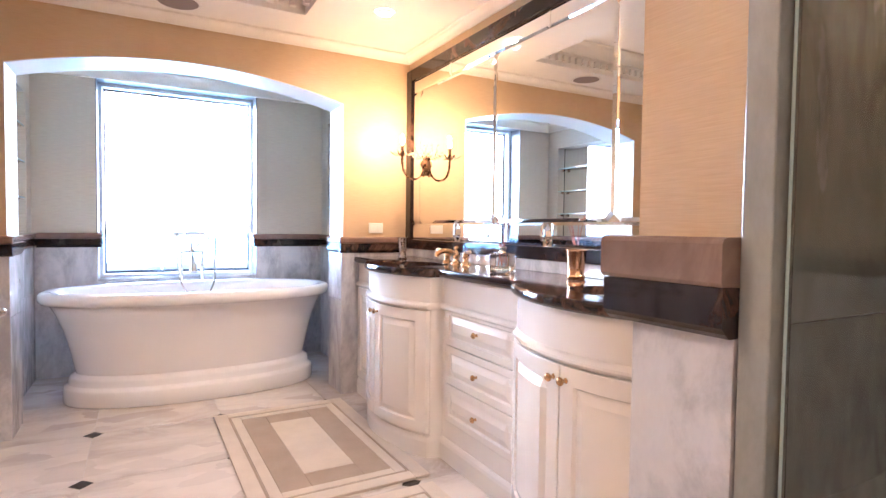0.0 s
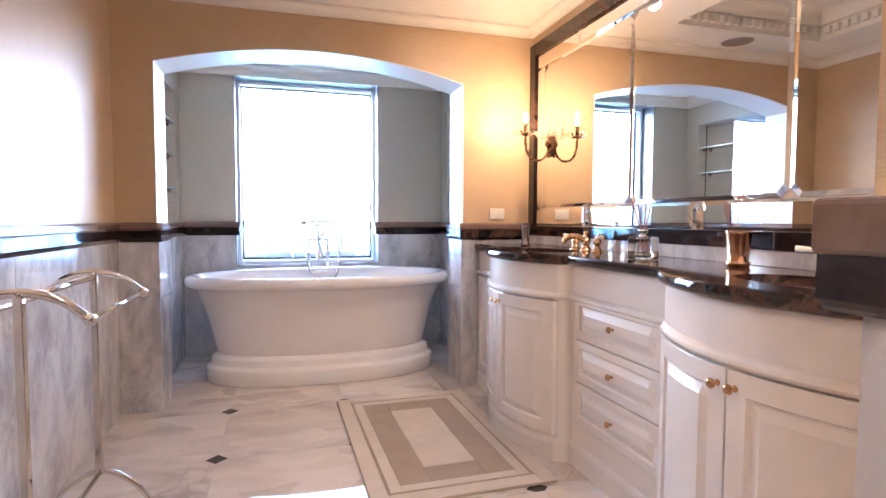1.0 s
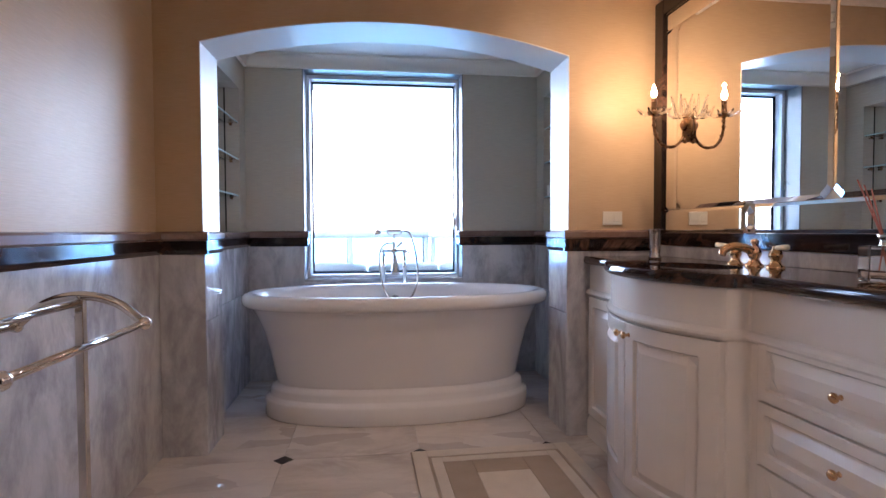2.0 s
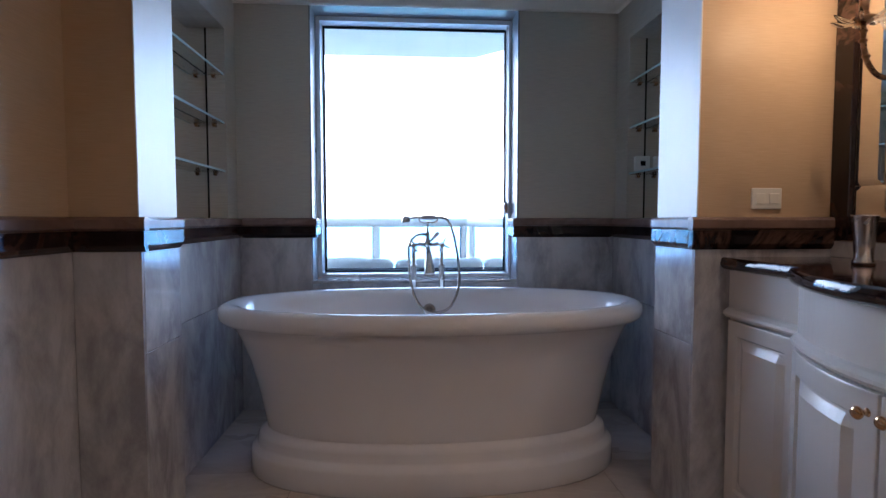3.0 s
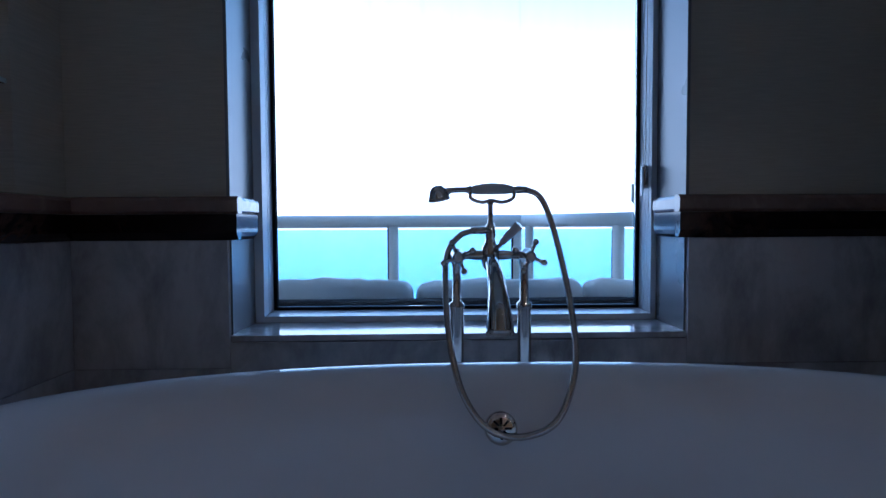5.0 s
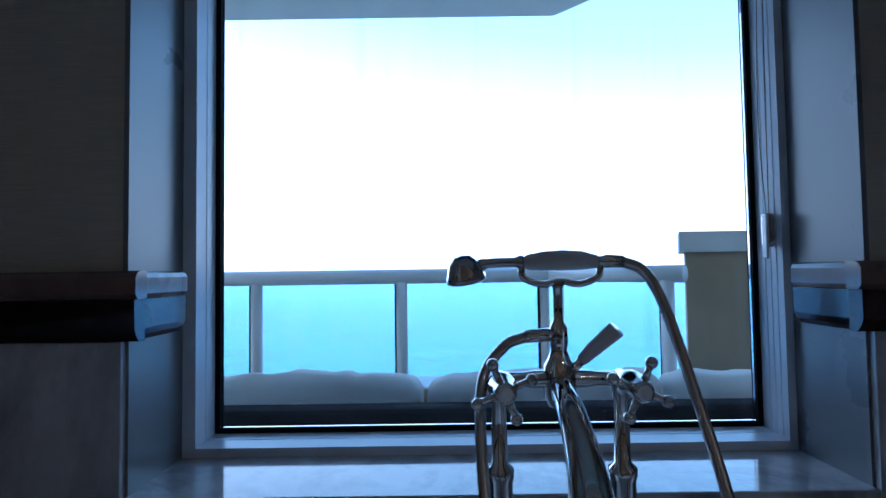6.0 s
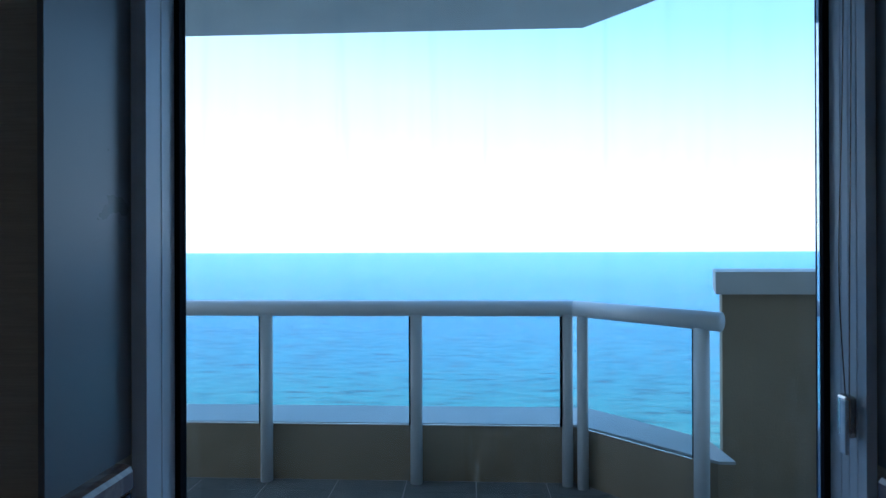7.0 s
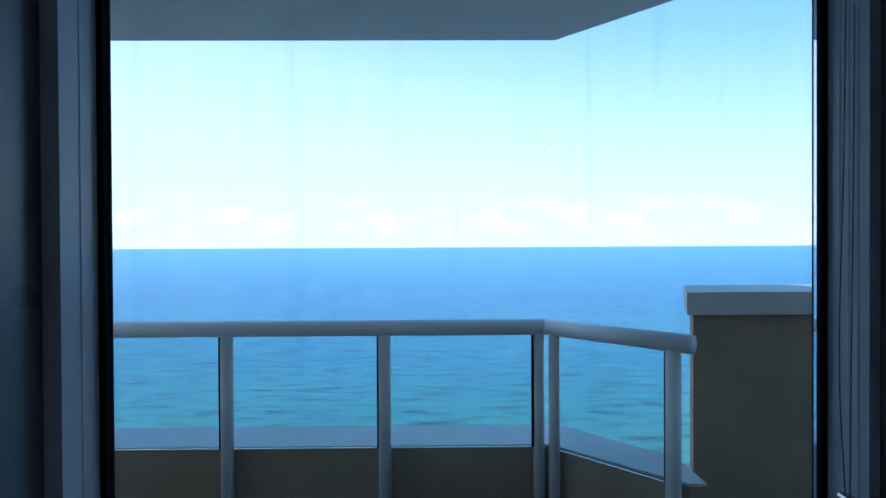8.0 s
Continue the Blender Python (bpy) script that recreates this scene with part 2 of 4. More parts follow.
def cloth(name, a, b, scale=400):
    m = material(name, a, 0.95, Specular_IOR_Level=0.1)
    v = coords(m)
    n = noise_tex(m, v, scale, 2)
    c = noise_tex(m, v, 9, 4)
    base(m, blend(m, 0.5, ramp(m, n, ((0.3, b), (0.7, a))), ramp(m, c, ((0.3, b), (0.7, a)))))
    bump(m, n, 0.6, 0.003)
    return m


RUG_C = cloth("rug_cream", (0.62, 0.53, 0.43), (0.50, 0.42, 0.34))
RUG_B = cloth("rug_brown", (0.39, 0.305, 0.235), (0.31, 0.24, 0.18))
CUSHION = cloth("cushion_fabric", (0.68, 0.68, 0.67), (0.56, 0.56, 0.56), 250)
WICKER = cloth("sofa_weave", (0.045, 0.04, 0.04), (0.025, 0.022, 0.022), 120)


def stucco(name, a, b):
    m = material(name, a, 0.9)
    v = coords(m)
    base(m, ramp(m, noise_tex(m, v, 3.0, 8, 0.6), ((0.3, b), (0.7, a))))
    bump(m, noise_tex(m, v, 90, 5), 0.5, 0.004)
    return m


STUCCO = stucco("tan_stucco", (0.37, 0.29, 0.20), (0.30, 0.235, 0.16))
SOFFIT = stucco("soffit_plaster", (0.70, 0.69, 0.68), (0.60, 0.595, 0.59))
COPING = stucco("coping", (0.66, 0.66, 0.64), (0.55, 0.55, 0.54))
TERRACE = stucco("terrace_tile", (0.24, 0.23, 0.22), (0.15, 0.145, 0.14))

SEA = material("sea", (0.02, 0.10, 0.16), 0.32, Specular_IOR_Level=0.10)
sg = node(SEA, "ShaderNodeNewGeometry")
ss = node(SEA, "ShaderNodeSeparateXYZ")
link(SEA, sg.outputs["Position"], ss.inputs[0])
# distance out to sea; its far tones are paler, haze put into the colour
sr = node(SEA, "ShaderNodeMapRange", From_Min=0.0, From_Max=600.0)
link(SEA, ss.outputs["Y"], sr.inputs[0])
swell = noise_tex(SEA, coords(SEA, (0.02, 0.06, 1)), 1.0, 5)
# shaded sides of the wavelets, darkened in the colour on top of the bump
ripple_shade = noise_tex(SEA, coords(SEA, (0.16, 0.50, 1), (0, 0, 8)), 1.0, 8, 0.72)
# unseen nearest 45 m tinted sandy, added to keep green bounce off the soffit
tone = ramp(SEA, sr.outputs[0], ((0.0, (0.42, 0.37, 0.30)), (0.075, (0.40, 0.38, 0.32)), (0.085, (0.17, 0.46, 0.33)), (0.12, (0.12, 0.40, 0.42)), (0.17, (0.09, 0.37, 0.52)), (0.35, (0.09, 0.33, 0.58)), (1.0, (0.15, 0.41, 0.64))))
tone = blend(SEA, 0.25, tone, ramp(SEA, swell, ((0.35, (0.02, 0.16, 0.34)), (0.7, (0.12, 0.42, 0.52)))))
base(SEA, blend(SEA, 1.0, tone, ramp(SEA, ripple_shade, ((0.36, (0.22, 0.32, 0.42)), (0.50, (0.90, 0.92, 0.94)), (0.64, (1.0, 1.0, 1.0)))), "MULTIPLY"))
wv = noise_tex(SEA, coords(SEA, (0.30, 0.8, 1)), 1.0, 7, 0.7)
bump(SEA, wv, 1.0, 2.2)


# ---- mesh helpers ----
def part(name, bm, mat, parent=None, label="", smooth=False, where=None):
    me = bpy.data.meshes.new(name)
    if smooth:
        for f in bm.faces:
            f.smooth = True
    bm.normal_update()
    bm.to_mesh(me)
    bm.free()
    me.materials.append(mat)
    ob = new(name, me)
    if parent is not None:
        ob.parent = parent
    if where is not None:
        ob.matrix_basis = where
    if label:
        ob["label"] = label
    return ob


def thing(name, label, category, group="", where=None):
    ob = new(name)
    ob.empty_display_size = 0.1
    if where is not None:
        ob.matrix_basis = where
    return tagged(ob, label, category, group)


def setting(ob, label, category):
    return tagged(ob, label, category, kind="structure")


def box(x0, x1, y0, y1, z0, z1, bevel=0.0, segments=2, bm=None):
    own = bmesh.new()
    bmesh.ops.create_cube(own, size=1)
    bmesh.ops.scale(own, vec=(abs(x1 - x0), abs(y1 - y0), abs(z1 - z0)), verts=own.verts)
    bmesh.ops.translate(own, vec=((x0 + x1) / 2, (y0 + y1) / 2, (z0 + z1) / 2), verts=own.verts)
    if bevel:
        bmesh.ops.bevel(own, geom=own.edges[:], offset=bevel, segments=segments, profile=0.5, affect="EDGES", clamp_overlap=True)
    return own if bm is None else joined(bm, own)


def joined(bm, other):
    me = bpy.data.meshes.new("tmp")
    other.to_mesh(me)
    other.free()
    bm.from_mesh(me)
    bpy.data.meshes.remove(me)
    return bm


def lathe(profile, steps=24, bm=None, m=None):
    own = bmesh.new()
    rings = []
    for r, z in profile:
        rings.append([own.verts.new((r * math.cos(a), r * math.sin(a), z)) for a in (2 * math.pi * k / steps for k in range(steps))] if r > 1e-6 else [own.verts.new((0, 0, z))])
    for a, b in zip(rings, rings[1:]):
        for k in range(steps):
            q = [a[k % len(a)], a[(k + 1) % len(a)], b[(k + 1) % len(b)], b[k % len(b)]]
            q = list(dict.fromkeys(q))
            if len(q) > 2:
                own.faces.new(q)
    if m is not None:
        bmesh.ops.transform(own, matrix=m, verts=own.verts)
    return own if bm is None else joined(bm, own)


def tube(points, radius, steps=10, bm=None, caps=True):
    """A round bar along points; radius: one number, or one a point."""
    own = bmesh.new()
    pts = [Vector(p) for p in points]
    rs = radius if isinstance(radius, (list, tuple)) else [radius] * len(pts)
    side = None
    rings = []
    for k, p in enumerate(pts):
        d = (pts[min(k + 1, len(pts) - 1)] - pts[max(k - 1, 0)]).normalized()
        if side is None:
            side = d.orthogonal().normalized()
        side = (side - d * side.dot(d)).normalized()
        up = d.cross(side)
        rings.append([own.verts.new(p + rs[k] * (math.cos(a) * side + math.sin(a) * up)) for a in (2 * math.pi * j / steps for j in range(steps))])
    for a, b in zip(rings, rings[1:]):
        for j in range(steps):
            own.faces.new((a[j], a[(j + 1) % steps], b[(j + 1) % steps], b[j]))
    if caps:
        own.faces.new(rings[0][::-1])
        own.faces.new(rings[-1])
    return own if bm is None else joined(bm, own)


def curve(points, n=8):
    """Points on a smooth line through the given ones."""
    p = [Vector(q) for q in points]
    p = [2 * p[0] - p[1], *p, 2 * p[-1] - p[-2]]
    out = []
    for a, b, c, d in zip(p, p[1:], p[2:], p[3:]):
        for k in range(n):
            t = k / n
            out.append(0.5 * (2 * b + (c - a) * t + (2 * a - 5 * b + 4 * c - d) * t * t + (3 * b - a - 3 * c + d) * t ** 3))
    return out + [p[-2]]


def prism(outline, axis, lo, hi, bm=None):
    """A flat outline (pairs) pushed along an axis from lo to hi."""
    own = bmesh.new()

    def at(u, v, w):
        return {"x": (w, u, v), "y": (u, w, v), "z": (u, v, w)}[axis]

    a = [own.verts.new(at(u, v, lo)) for u, v in outline]
    b = [own.verts.new(at(u, v, hi)) for u, v in outline]
    own.faces.new(a)
    own.faces.new(b[::-1])
    for k in range(len(a)):
        j = (k + 1) % len(a)
        own.faces.new((a[k], b[k], b[j], a[j]))
    bmesh.ops.recalc_face_normals(own, faces=own.faces)
    return own if bm is None else joined(bm, own)


def sphere(c, r, bm=None, scale=(1, 1, 1), u=14, v=8):
    own = bmesh.new()
    bmesh.ops.create_uvsphere(own, u_segments=u, v_segments=v, radius=r)
    bmesh.ops.scale(own, vec=scale, verts=own.verts)
    bmesh.ops.translate(own, vec=c, verts=own.verts)
    return own if bm is None else joined(bm, own)


# ---- the room's shell ----
floor = setting(part("floor", box(XL - 0.15, XR + 0.15, YB - 0.15, AY + 0.2, -0.12, -0.004), GROUT), "polished pale marble floor with small dark corner insets", "floor")

wall_left = setting(part("wall_left", box(XL - 0.14, XL, YB, 0.0, 0, 2.6), PAPER), "tan textured wallpaper over a marble wainscot", "wall")
wall_right = setting(part("wall_right", box(XR, XR + 0.14, YB, 0.0, 0, 2.6), PAPER), "tan papered wall behind the long vanity mirror", "wall")
wall_back = setting(part("wall_back", box(XL - 0.14, XR + 0.14, YB - 0.14, YB, 0, 2.6), PAPER), "plain tan papered wall closing the room", "wall")

ARCH_Z, ARCH_RISE = 1.868, 0.122
ARCH_R = (AX * AX + ARCH_RISE * ARCH_RISE) / (2 * ARCH_RISE)
arch = [(-AX + 2 * AX * k / 24, ARCH_Z + ARCH_RISE - ARCH_R + math.sqrt(ARCH_R ** 2 - (-AX + 2 * AX * k / 24) ** 2)) for k in range(25)]
bm = bmesh.new()
prism([(XL - 0.14, 0), (-AX, 0), (-AX, 2.6), (XL - 0.14, 2.6)], "y", 0, AT, bm)
prism([(AX, 0), (XR + 0.14, 0), (XR + 0.14, 2.6), (AX, 2.6)], "y", 0, AT, bm)
prism([*arch, (AX, 2.6), (-AX, 2.6)], "y", 0, AT, bm)
wall_arch = setting(part("wall_arch", bm, PAPER), "tan papered wall with a shallow arched opening", "wall")
# white reveal of the arch
bm = bmesh.new()
inner = [(-AX + 0.004, RT), *[(x * (AX - 0.004) / AX, z - 0.004) for x, z in arch], (AX - 0.004, RT)]
outer = [(-AX, RT), *arch, (AX, RT)]
strips = [[bm.verts.new((x, y, z)) for x, z in line] for line, y in ((inner, -0.004), (inner, AT + 0.004), (outer, AT + 0.004), (outer, -0.004))]
for p, q in zip(strips, strips[1:] + strips[:1]):
    for k in range(len(inner) - 1):
        bm.faces.new((p[k], p[k + 1], q[k + 1], q[k]))
for k in (0, -1):
    bm.faces.new([line[k] for line in strips])
bmesh.ops.recalc_face_normals(bm, faces=bm.faces)
setting(part("arch_lining", bm, TRIM), "white painted lining of the arched opening", "trim")

# alcove
NZ0, NZ1, NY0, NY1 = RT, 1.94, 0.300, 1.09
for name, x, s in (("wall_alcove_left", AL, -1), ("wall_alcove_right", AR, 1)):
    bm = bmesh.new()
    o = x + s * 0.30
    box(min(x, o), max(x, o), AT, AY, 0, NZ0, bm=bm)
    box(min(x, o), max(x, o), AT, AY, NZ1, 2.6, bm=bm)
    box(min(x, o), max(x, o), AT, NY0, NZ0, NZ1, bm=bm)
    box(min(x, o), max(x, o), NY1, AY, NZ0, NZ1, bm=bm)
    setting(part(name, bm, ALCOVE_PAPER), "papered alcove wall with a mirrored shelf niche", "wall")
    b = x + s * 0.090
    bm = box(min(b, b + s * 0.2), max(b, b + s * 0.2), NY0, NY1, NZ0, NZ1)
    mirror_back = setting(part("niche_mirror", bm, MIRROR), "mirror backing of the shelf niche", "mirror")
    part("mirror_joint", box(min(b, b - s * 0.004), max(b, b - s * 0.004), NY1 - 0.003, NY1 - 0.0005, NZ0, NZ1), GASKET, mirror_back, "dark joint at the mirror's end")
bm = bmesh.new()
Y1 = 1.60
for ya, yb, w in ((AY, 1.50, 0.0), (1.50, Y1, 0.12)):
    box(AL - 0.3, WX0 - w, ya, yb, 0, 2.6, bm=bm)
    box(WX1 + w, AR + 0.3, ya, yb, 0, 2.6, bm=bm)
    box(WX0 - w, WX1 + w, ya, yb, 0, WZ0 - w, bm=bm)
    box(WX0 - w, WX1 + w, ya, yb, WZ1 + w, 2.6, bm=bm)
setting(part("wall_window", bm, ALCOVE_PAPER), "papered wall round the tall alcove window", "wall")
bm = bmesh.new()
FRY, FRB = 1.412, 1.480        # window frame: front and back
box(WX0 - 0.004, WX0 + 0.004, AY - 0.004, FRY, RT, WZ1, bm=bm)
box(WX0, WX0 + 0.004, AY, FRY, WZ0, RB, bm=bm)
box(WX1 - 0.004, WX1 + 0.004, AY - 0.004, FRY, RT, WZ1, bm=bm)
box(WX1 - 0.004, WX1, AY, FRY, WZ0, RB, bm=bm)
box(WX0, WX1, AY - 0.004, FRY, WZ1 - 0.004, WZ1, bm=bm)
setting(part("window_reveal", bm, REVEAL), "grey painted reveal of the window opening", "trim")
setting(part("window_sill", box(WX0, WX1, AY - 0.012, FRY + 0.01, WZ0 - 0.001, WZ0 + 0.014, 0.003), WALL_M), "polished marble window sill", "sill")

setting(part("ceiling_alcove", box(AL - 0.3, AR + 0.3, AT, Y1, 2.205, 2.32), CEIL), "white alcove ceiling", "ceiling")


def crown(name, x0, x1, y0, y1, z, size=0.085, sides="nsew"):
    """Stepped cove moulding under a ceiling, round a rectangle."""
    bm = bmesh.new()
    prof = [(0, 0), (size, 0), (size, -0.012), (size * 0.86, -0.016)]
    prof += [(size * (0.86 - 0.62 * math.sin(k * math.pi / 12)), -0.016 - size * 0.75 * (1 - math.cos(k * math.pi / 12))) for k in range(1, 7)]
    prof += [(size * 0.14, -size), (0, -size)]
    if "n" in sides:
        prism([(y1 - a, z + b) for a, b in prof], "x", x0, x1, bm)
    if "s" in sides:
        prism([(y0 + a, z + b) for a, b in prof], "x", x0, x1, bm)
    if "e" in sides:
        prism([(x1 - a, z + b) for a, b in prof], "y", y0, y1, bm)
    if "w" in sides:
        prism([(x0 + a, z + b) for a, b in prof], "y", y0, y1, bm)
    return setting(part(name, bm, CEIL), "white painted crown moulding", "trim")


crown("crown_alcove", AL, AR, AT, AY, 2.205)
crown("crown_room", XL, XR, YB, 0, ZC, 0.055)

# ceiling with a raised tray
TX0, TX1, TY0, TY1, TZ = -0.62, 0.52, -3.9, -0.36, 2.42
bm = bmesh.new()
box(XL - 0.14, TX0, YB, 0, ZC, 2.5, bm=bm)
box(TX1, XR + 0.14, YB, 0, ZC, 2.5, bm=bm)
box(TX0, TX1, TY1, 0, ZC, 2.5, bm=bm)
box(TX0, TX1, YB, TY0, ZC, 2.5, bm=bm)
box(TX0, TX1, TY0, TY1, TZ, 2.5, bm=bm)
setting(part("ceiling", bm, CEIL), "cream ceiling with a raised tray", "ceiling")
crown("crown_tray", TX0, TX1, TY0, TY1, TZ, 0.09)
bm = bmesh.new()
for k in range(58):
    y = TY0 + 0.03 + k * 0.06
    for x, s in ((TX0, 1), (TX1, -1)):
        box(min(x, x + s * 0.03), max(x, x + s * 0.03), y, y + 0.035, ZC + 0.03, ZC + 0.075, bm=bm)
for k in range(18):
    x = TX0 + 0.03 + k * 0.06
    box(x, x + 0.035, TY1 - 0.03, TY1, ZC + 0.03, ZC + 0.075, bm=bm)
setting(part("tray_dentils", bm, CEIL), "white dentil moulding round the tray", "trim")


# ---- chair rail ----
def rail(name, a, b, out, ext_a=0.0, ext_b=0.0, z=(RB, RM, RT), grow=1.0):
    """A marble rail along a wall from a to b (x, y); out: the way out of the wall."""
    a, b, o = Vector((*a, 0)), Vector((*b, 0)), Vector((*out, 0))
    d = (b - a).normalized()
    root = setting(new(name), "marble chair rail, brown cap over a dark band", "trim")
    zb, zm, zt = z

    def run(prof, nm, mat):
        bm = bmesh.new()
        reach = max(p for p, q in prof)
        ea, eb = a - d * ext_a * reach, b + d * ext_b * reach
        ra = [bm.verts.new(ea + o * p + Vector((0, 0, q))) for p, q in prof]
        rb = [bm.verts.new(eb + o * p + Vector((0, 0, q))) for p, q in prof]
        bm.faces.new(ra)
        bm.faces.new(rb[::-1])
        for k in range(len(prof)):
            j = (k + 1) % len(prof)
            bm.faces.new((ra[k], rb[k], rb[j], ra[j]))
        bmesh.ops.recalc_face_normals(bm, faces=bm.faces)
        part(nm, bm, mat, root)

    c = 0.030 * grow
    run([(0, zm + 0.001), (c - 0.006, zm + 0.001), (c, zm + 0.008), (c, zt - 0.010), (c - 0.004, zt - 0.003), (c - 0.012, zt), (0, zt)], "rail_cap", CAP_M)
    e = 0.027 * grow
    run([(0, zb), (e * 0.55, zb), (e * 0.80, zb + 0.008), (e, zb + 0.018), (e, zm), (0, zm)], "rail_band", DARK_M)
    return root


rail("chair_rail", (XL, YB), (XL, 0), (1, 0))
rail("chair_rail", (XL, 0), (-AX, 0), (0, -1), -1, 1)
rail("chair_rail", (-AX, 0), (-AX, AT), (1, 0))
rail("chair_rail", (AL, AT), (AL, AY), (1, 0))
rail("chair_rail", (AL, AY), (WX0, AY), (0, -1), -1, 1)
rail("chair_rail", (WX0, AY), (WX0, 1.375), (1, 0))
rail("chair_rail", (WX1, AY), (WX1, 1.375), (-1, 0))
rail("chair_rail", (AR, AY), (WX1, AY), (0, -1), -1, 1)
rail("chair_rail", (AR, AT), (AR, AY), (-1, 0))
rail("chair_rail", (AX, 0), (AX, AT), (-1, 0))
rail("chair_rail", (XR, 0), (AX, 0), (0, -1), 0, 1)

# ---- wing wall and shower ----
PX, PY0, PY1 = 0.55, -2.865, -2.665
wall_wing = setting(part("wall_wing", box(PX, XR, PY0, PY1, 0, ZC), PAPER), "short tan papered wing wall beside the shower", "wall")
rail("chair_rail", (PX, PY0), (PX, PY1), (-1, 0), 0, 1, (0.915, 0.995, 1.073), 1.6)
rail("chair_rail", (XR, PY1), (PX, PY1), (0, 1), 0, 0, (0.915, 0.995, 1.073), 1.6)
setting(part("shower_trim", box(PX - 0.006, PX + 0.05, PY0 - 0.05, PY0 - 0.001, 0, ZC, 0.003), SHOWER_M), "grey marble edge of the shower wall", "trim")
shower_screen = thing("shower_screen", "frameless clear glass shower screen beside the wing wall", "shower screen")
shower_glass = part("pane", box(PX + 0.02, PX + 0.03, -4.3, PY0 - 0.0605, 0.02, 2.1, 0.001), SHOWER_GLASS, shower_screen)
part("polished_edge", box(PX + 0.02, PX + 0.03, PY0 - 0.060, PY0 - 0.055, 0.02, 2.1, 0.001), GLASS_EDGE, shower_screen, "green-grey polished glass edge")
part("bottom_seal", box(PX + 0.022, PX + 0.028, -4.3, PY0 - 0.055, 0.0005, 0.0195), PLASTIC, shower_screen)
shower_glass.visible_shadow = False
wall_shower = setting(part("wall_shower", box(XR - 0.02, XR - 0.002, -4.4, PY0, 0, ZC), GROUT), "marble-tiled shower wall", "wall")

# ---- window ----
GY = 1.49
window = setting(new("window_1"), "tall fixed window with pale aluminium frame", "window")
F0, F1, FZ0, FZ1 = WX0 + 0.0045, WX1 - 0.0045, WZ0 + 0.0135, WZ1 - 0.0045
I0, I1, IZ0, IZ1 = -0.532, 0.521, 0.705, 2.104   # clear opening at the front of the frame


def profile(outer, inner, sign, grooves):
    """Frame member in section: (across, depth), its inner side splayed, with fine grooves."""
    pts = [(outer, FRY), (inner, FRY)]
    for y in grooves:
        x = inner + sign * 0.006 * (y - FRY) / (FRB - FRY)
        pts += [(x, y - 0.002), (x - sign * 0.0015, y - 0.001), (x - sign * 0.0015, y + 0.001), (x, y + 0.002)]
    return pts + [(inner + sign * 0.006, FRB), (outer, FRB)]


part("frame_left", prism(profile(F0, I0, 1, (1.447,)), "z", FZ0, FZ1), ALU, window)
part("frame_right", prism(profile(F1, I1, -1, (1.428, 1.443, 1.458)), "z", FZ0, FZ1), ALU, window)
part("frame_bottom", prism([(y, z) for z, y in profile(FZ0, IZ0, 1, (1.450,))], "x", I0 + 0.0005, I1 - 0.0005), ALU, window)
part("frame_top", prism([(y, z) for z, y in profile(FZ1, IZ1, -1, (1.450,))], "x", I0 + 0.0005, I1 - 0.0005), ALU, window)
G0, G1, GZ0, GZ1 = I0 + 0.003, I1 - 0.003, IZ0 + 0.003, IZ1 - 0.003
bm = bmesh.new()
g = 0.012
box(G0, G0 + g, 1.4805, 1.50, GZ0, GZ1, bm=bm)
box(G1 - g, G1, 1.4805, 1.50, GZ0, GZ1, bm=bm)
box(G0 + g, G1 - g, 1.4805, 1.50, GZ0, GZ0 + g, bm=bm)
box(G0 + g, G1 - g, 1.4805, 1.50, GZ1 - g, GZ1, bm=bm)
part("gasket", bm, GASKET, window, "black rubber gasket")
pane = part("pane", box(G0 + g, G1 - g, GY, GY + 0.006, GZ0 + g, GZ1 - g), PANE, window, "clear glass pane")
pane.visible_shadow = False
handle = part("cord_cleat", box(I1 - 0.016, I1 - 0.001, 1.428, 1.452, 1.050, 1.112, 0.005), STEEL, window, "small metal cord cleat")
part("cleat_lever", box(I1 - 0.022, I1 - 0.0165, 1.422, 1.436, 1.028, 1.108, 0.002), ALU, handle)
for dy, bend in ((0.0, 0.004), (0.014, 0.010)):
    part("blind_cord", tube(curve([(I1 - 0.006, 1.428 + dy, IZ1), (I1 - 0.006 - bend * 0.4, 1.429 + dy, 1.6), (I1 - 0.006 - bend, 1.430 + dy, 1.3), (I1 - 0.010, 1.432 + dy * 0.6, 1.108)], 8), 0.0009, 6), STEEL, window, "thin grey blind cord")

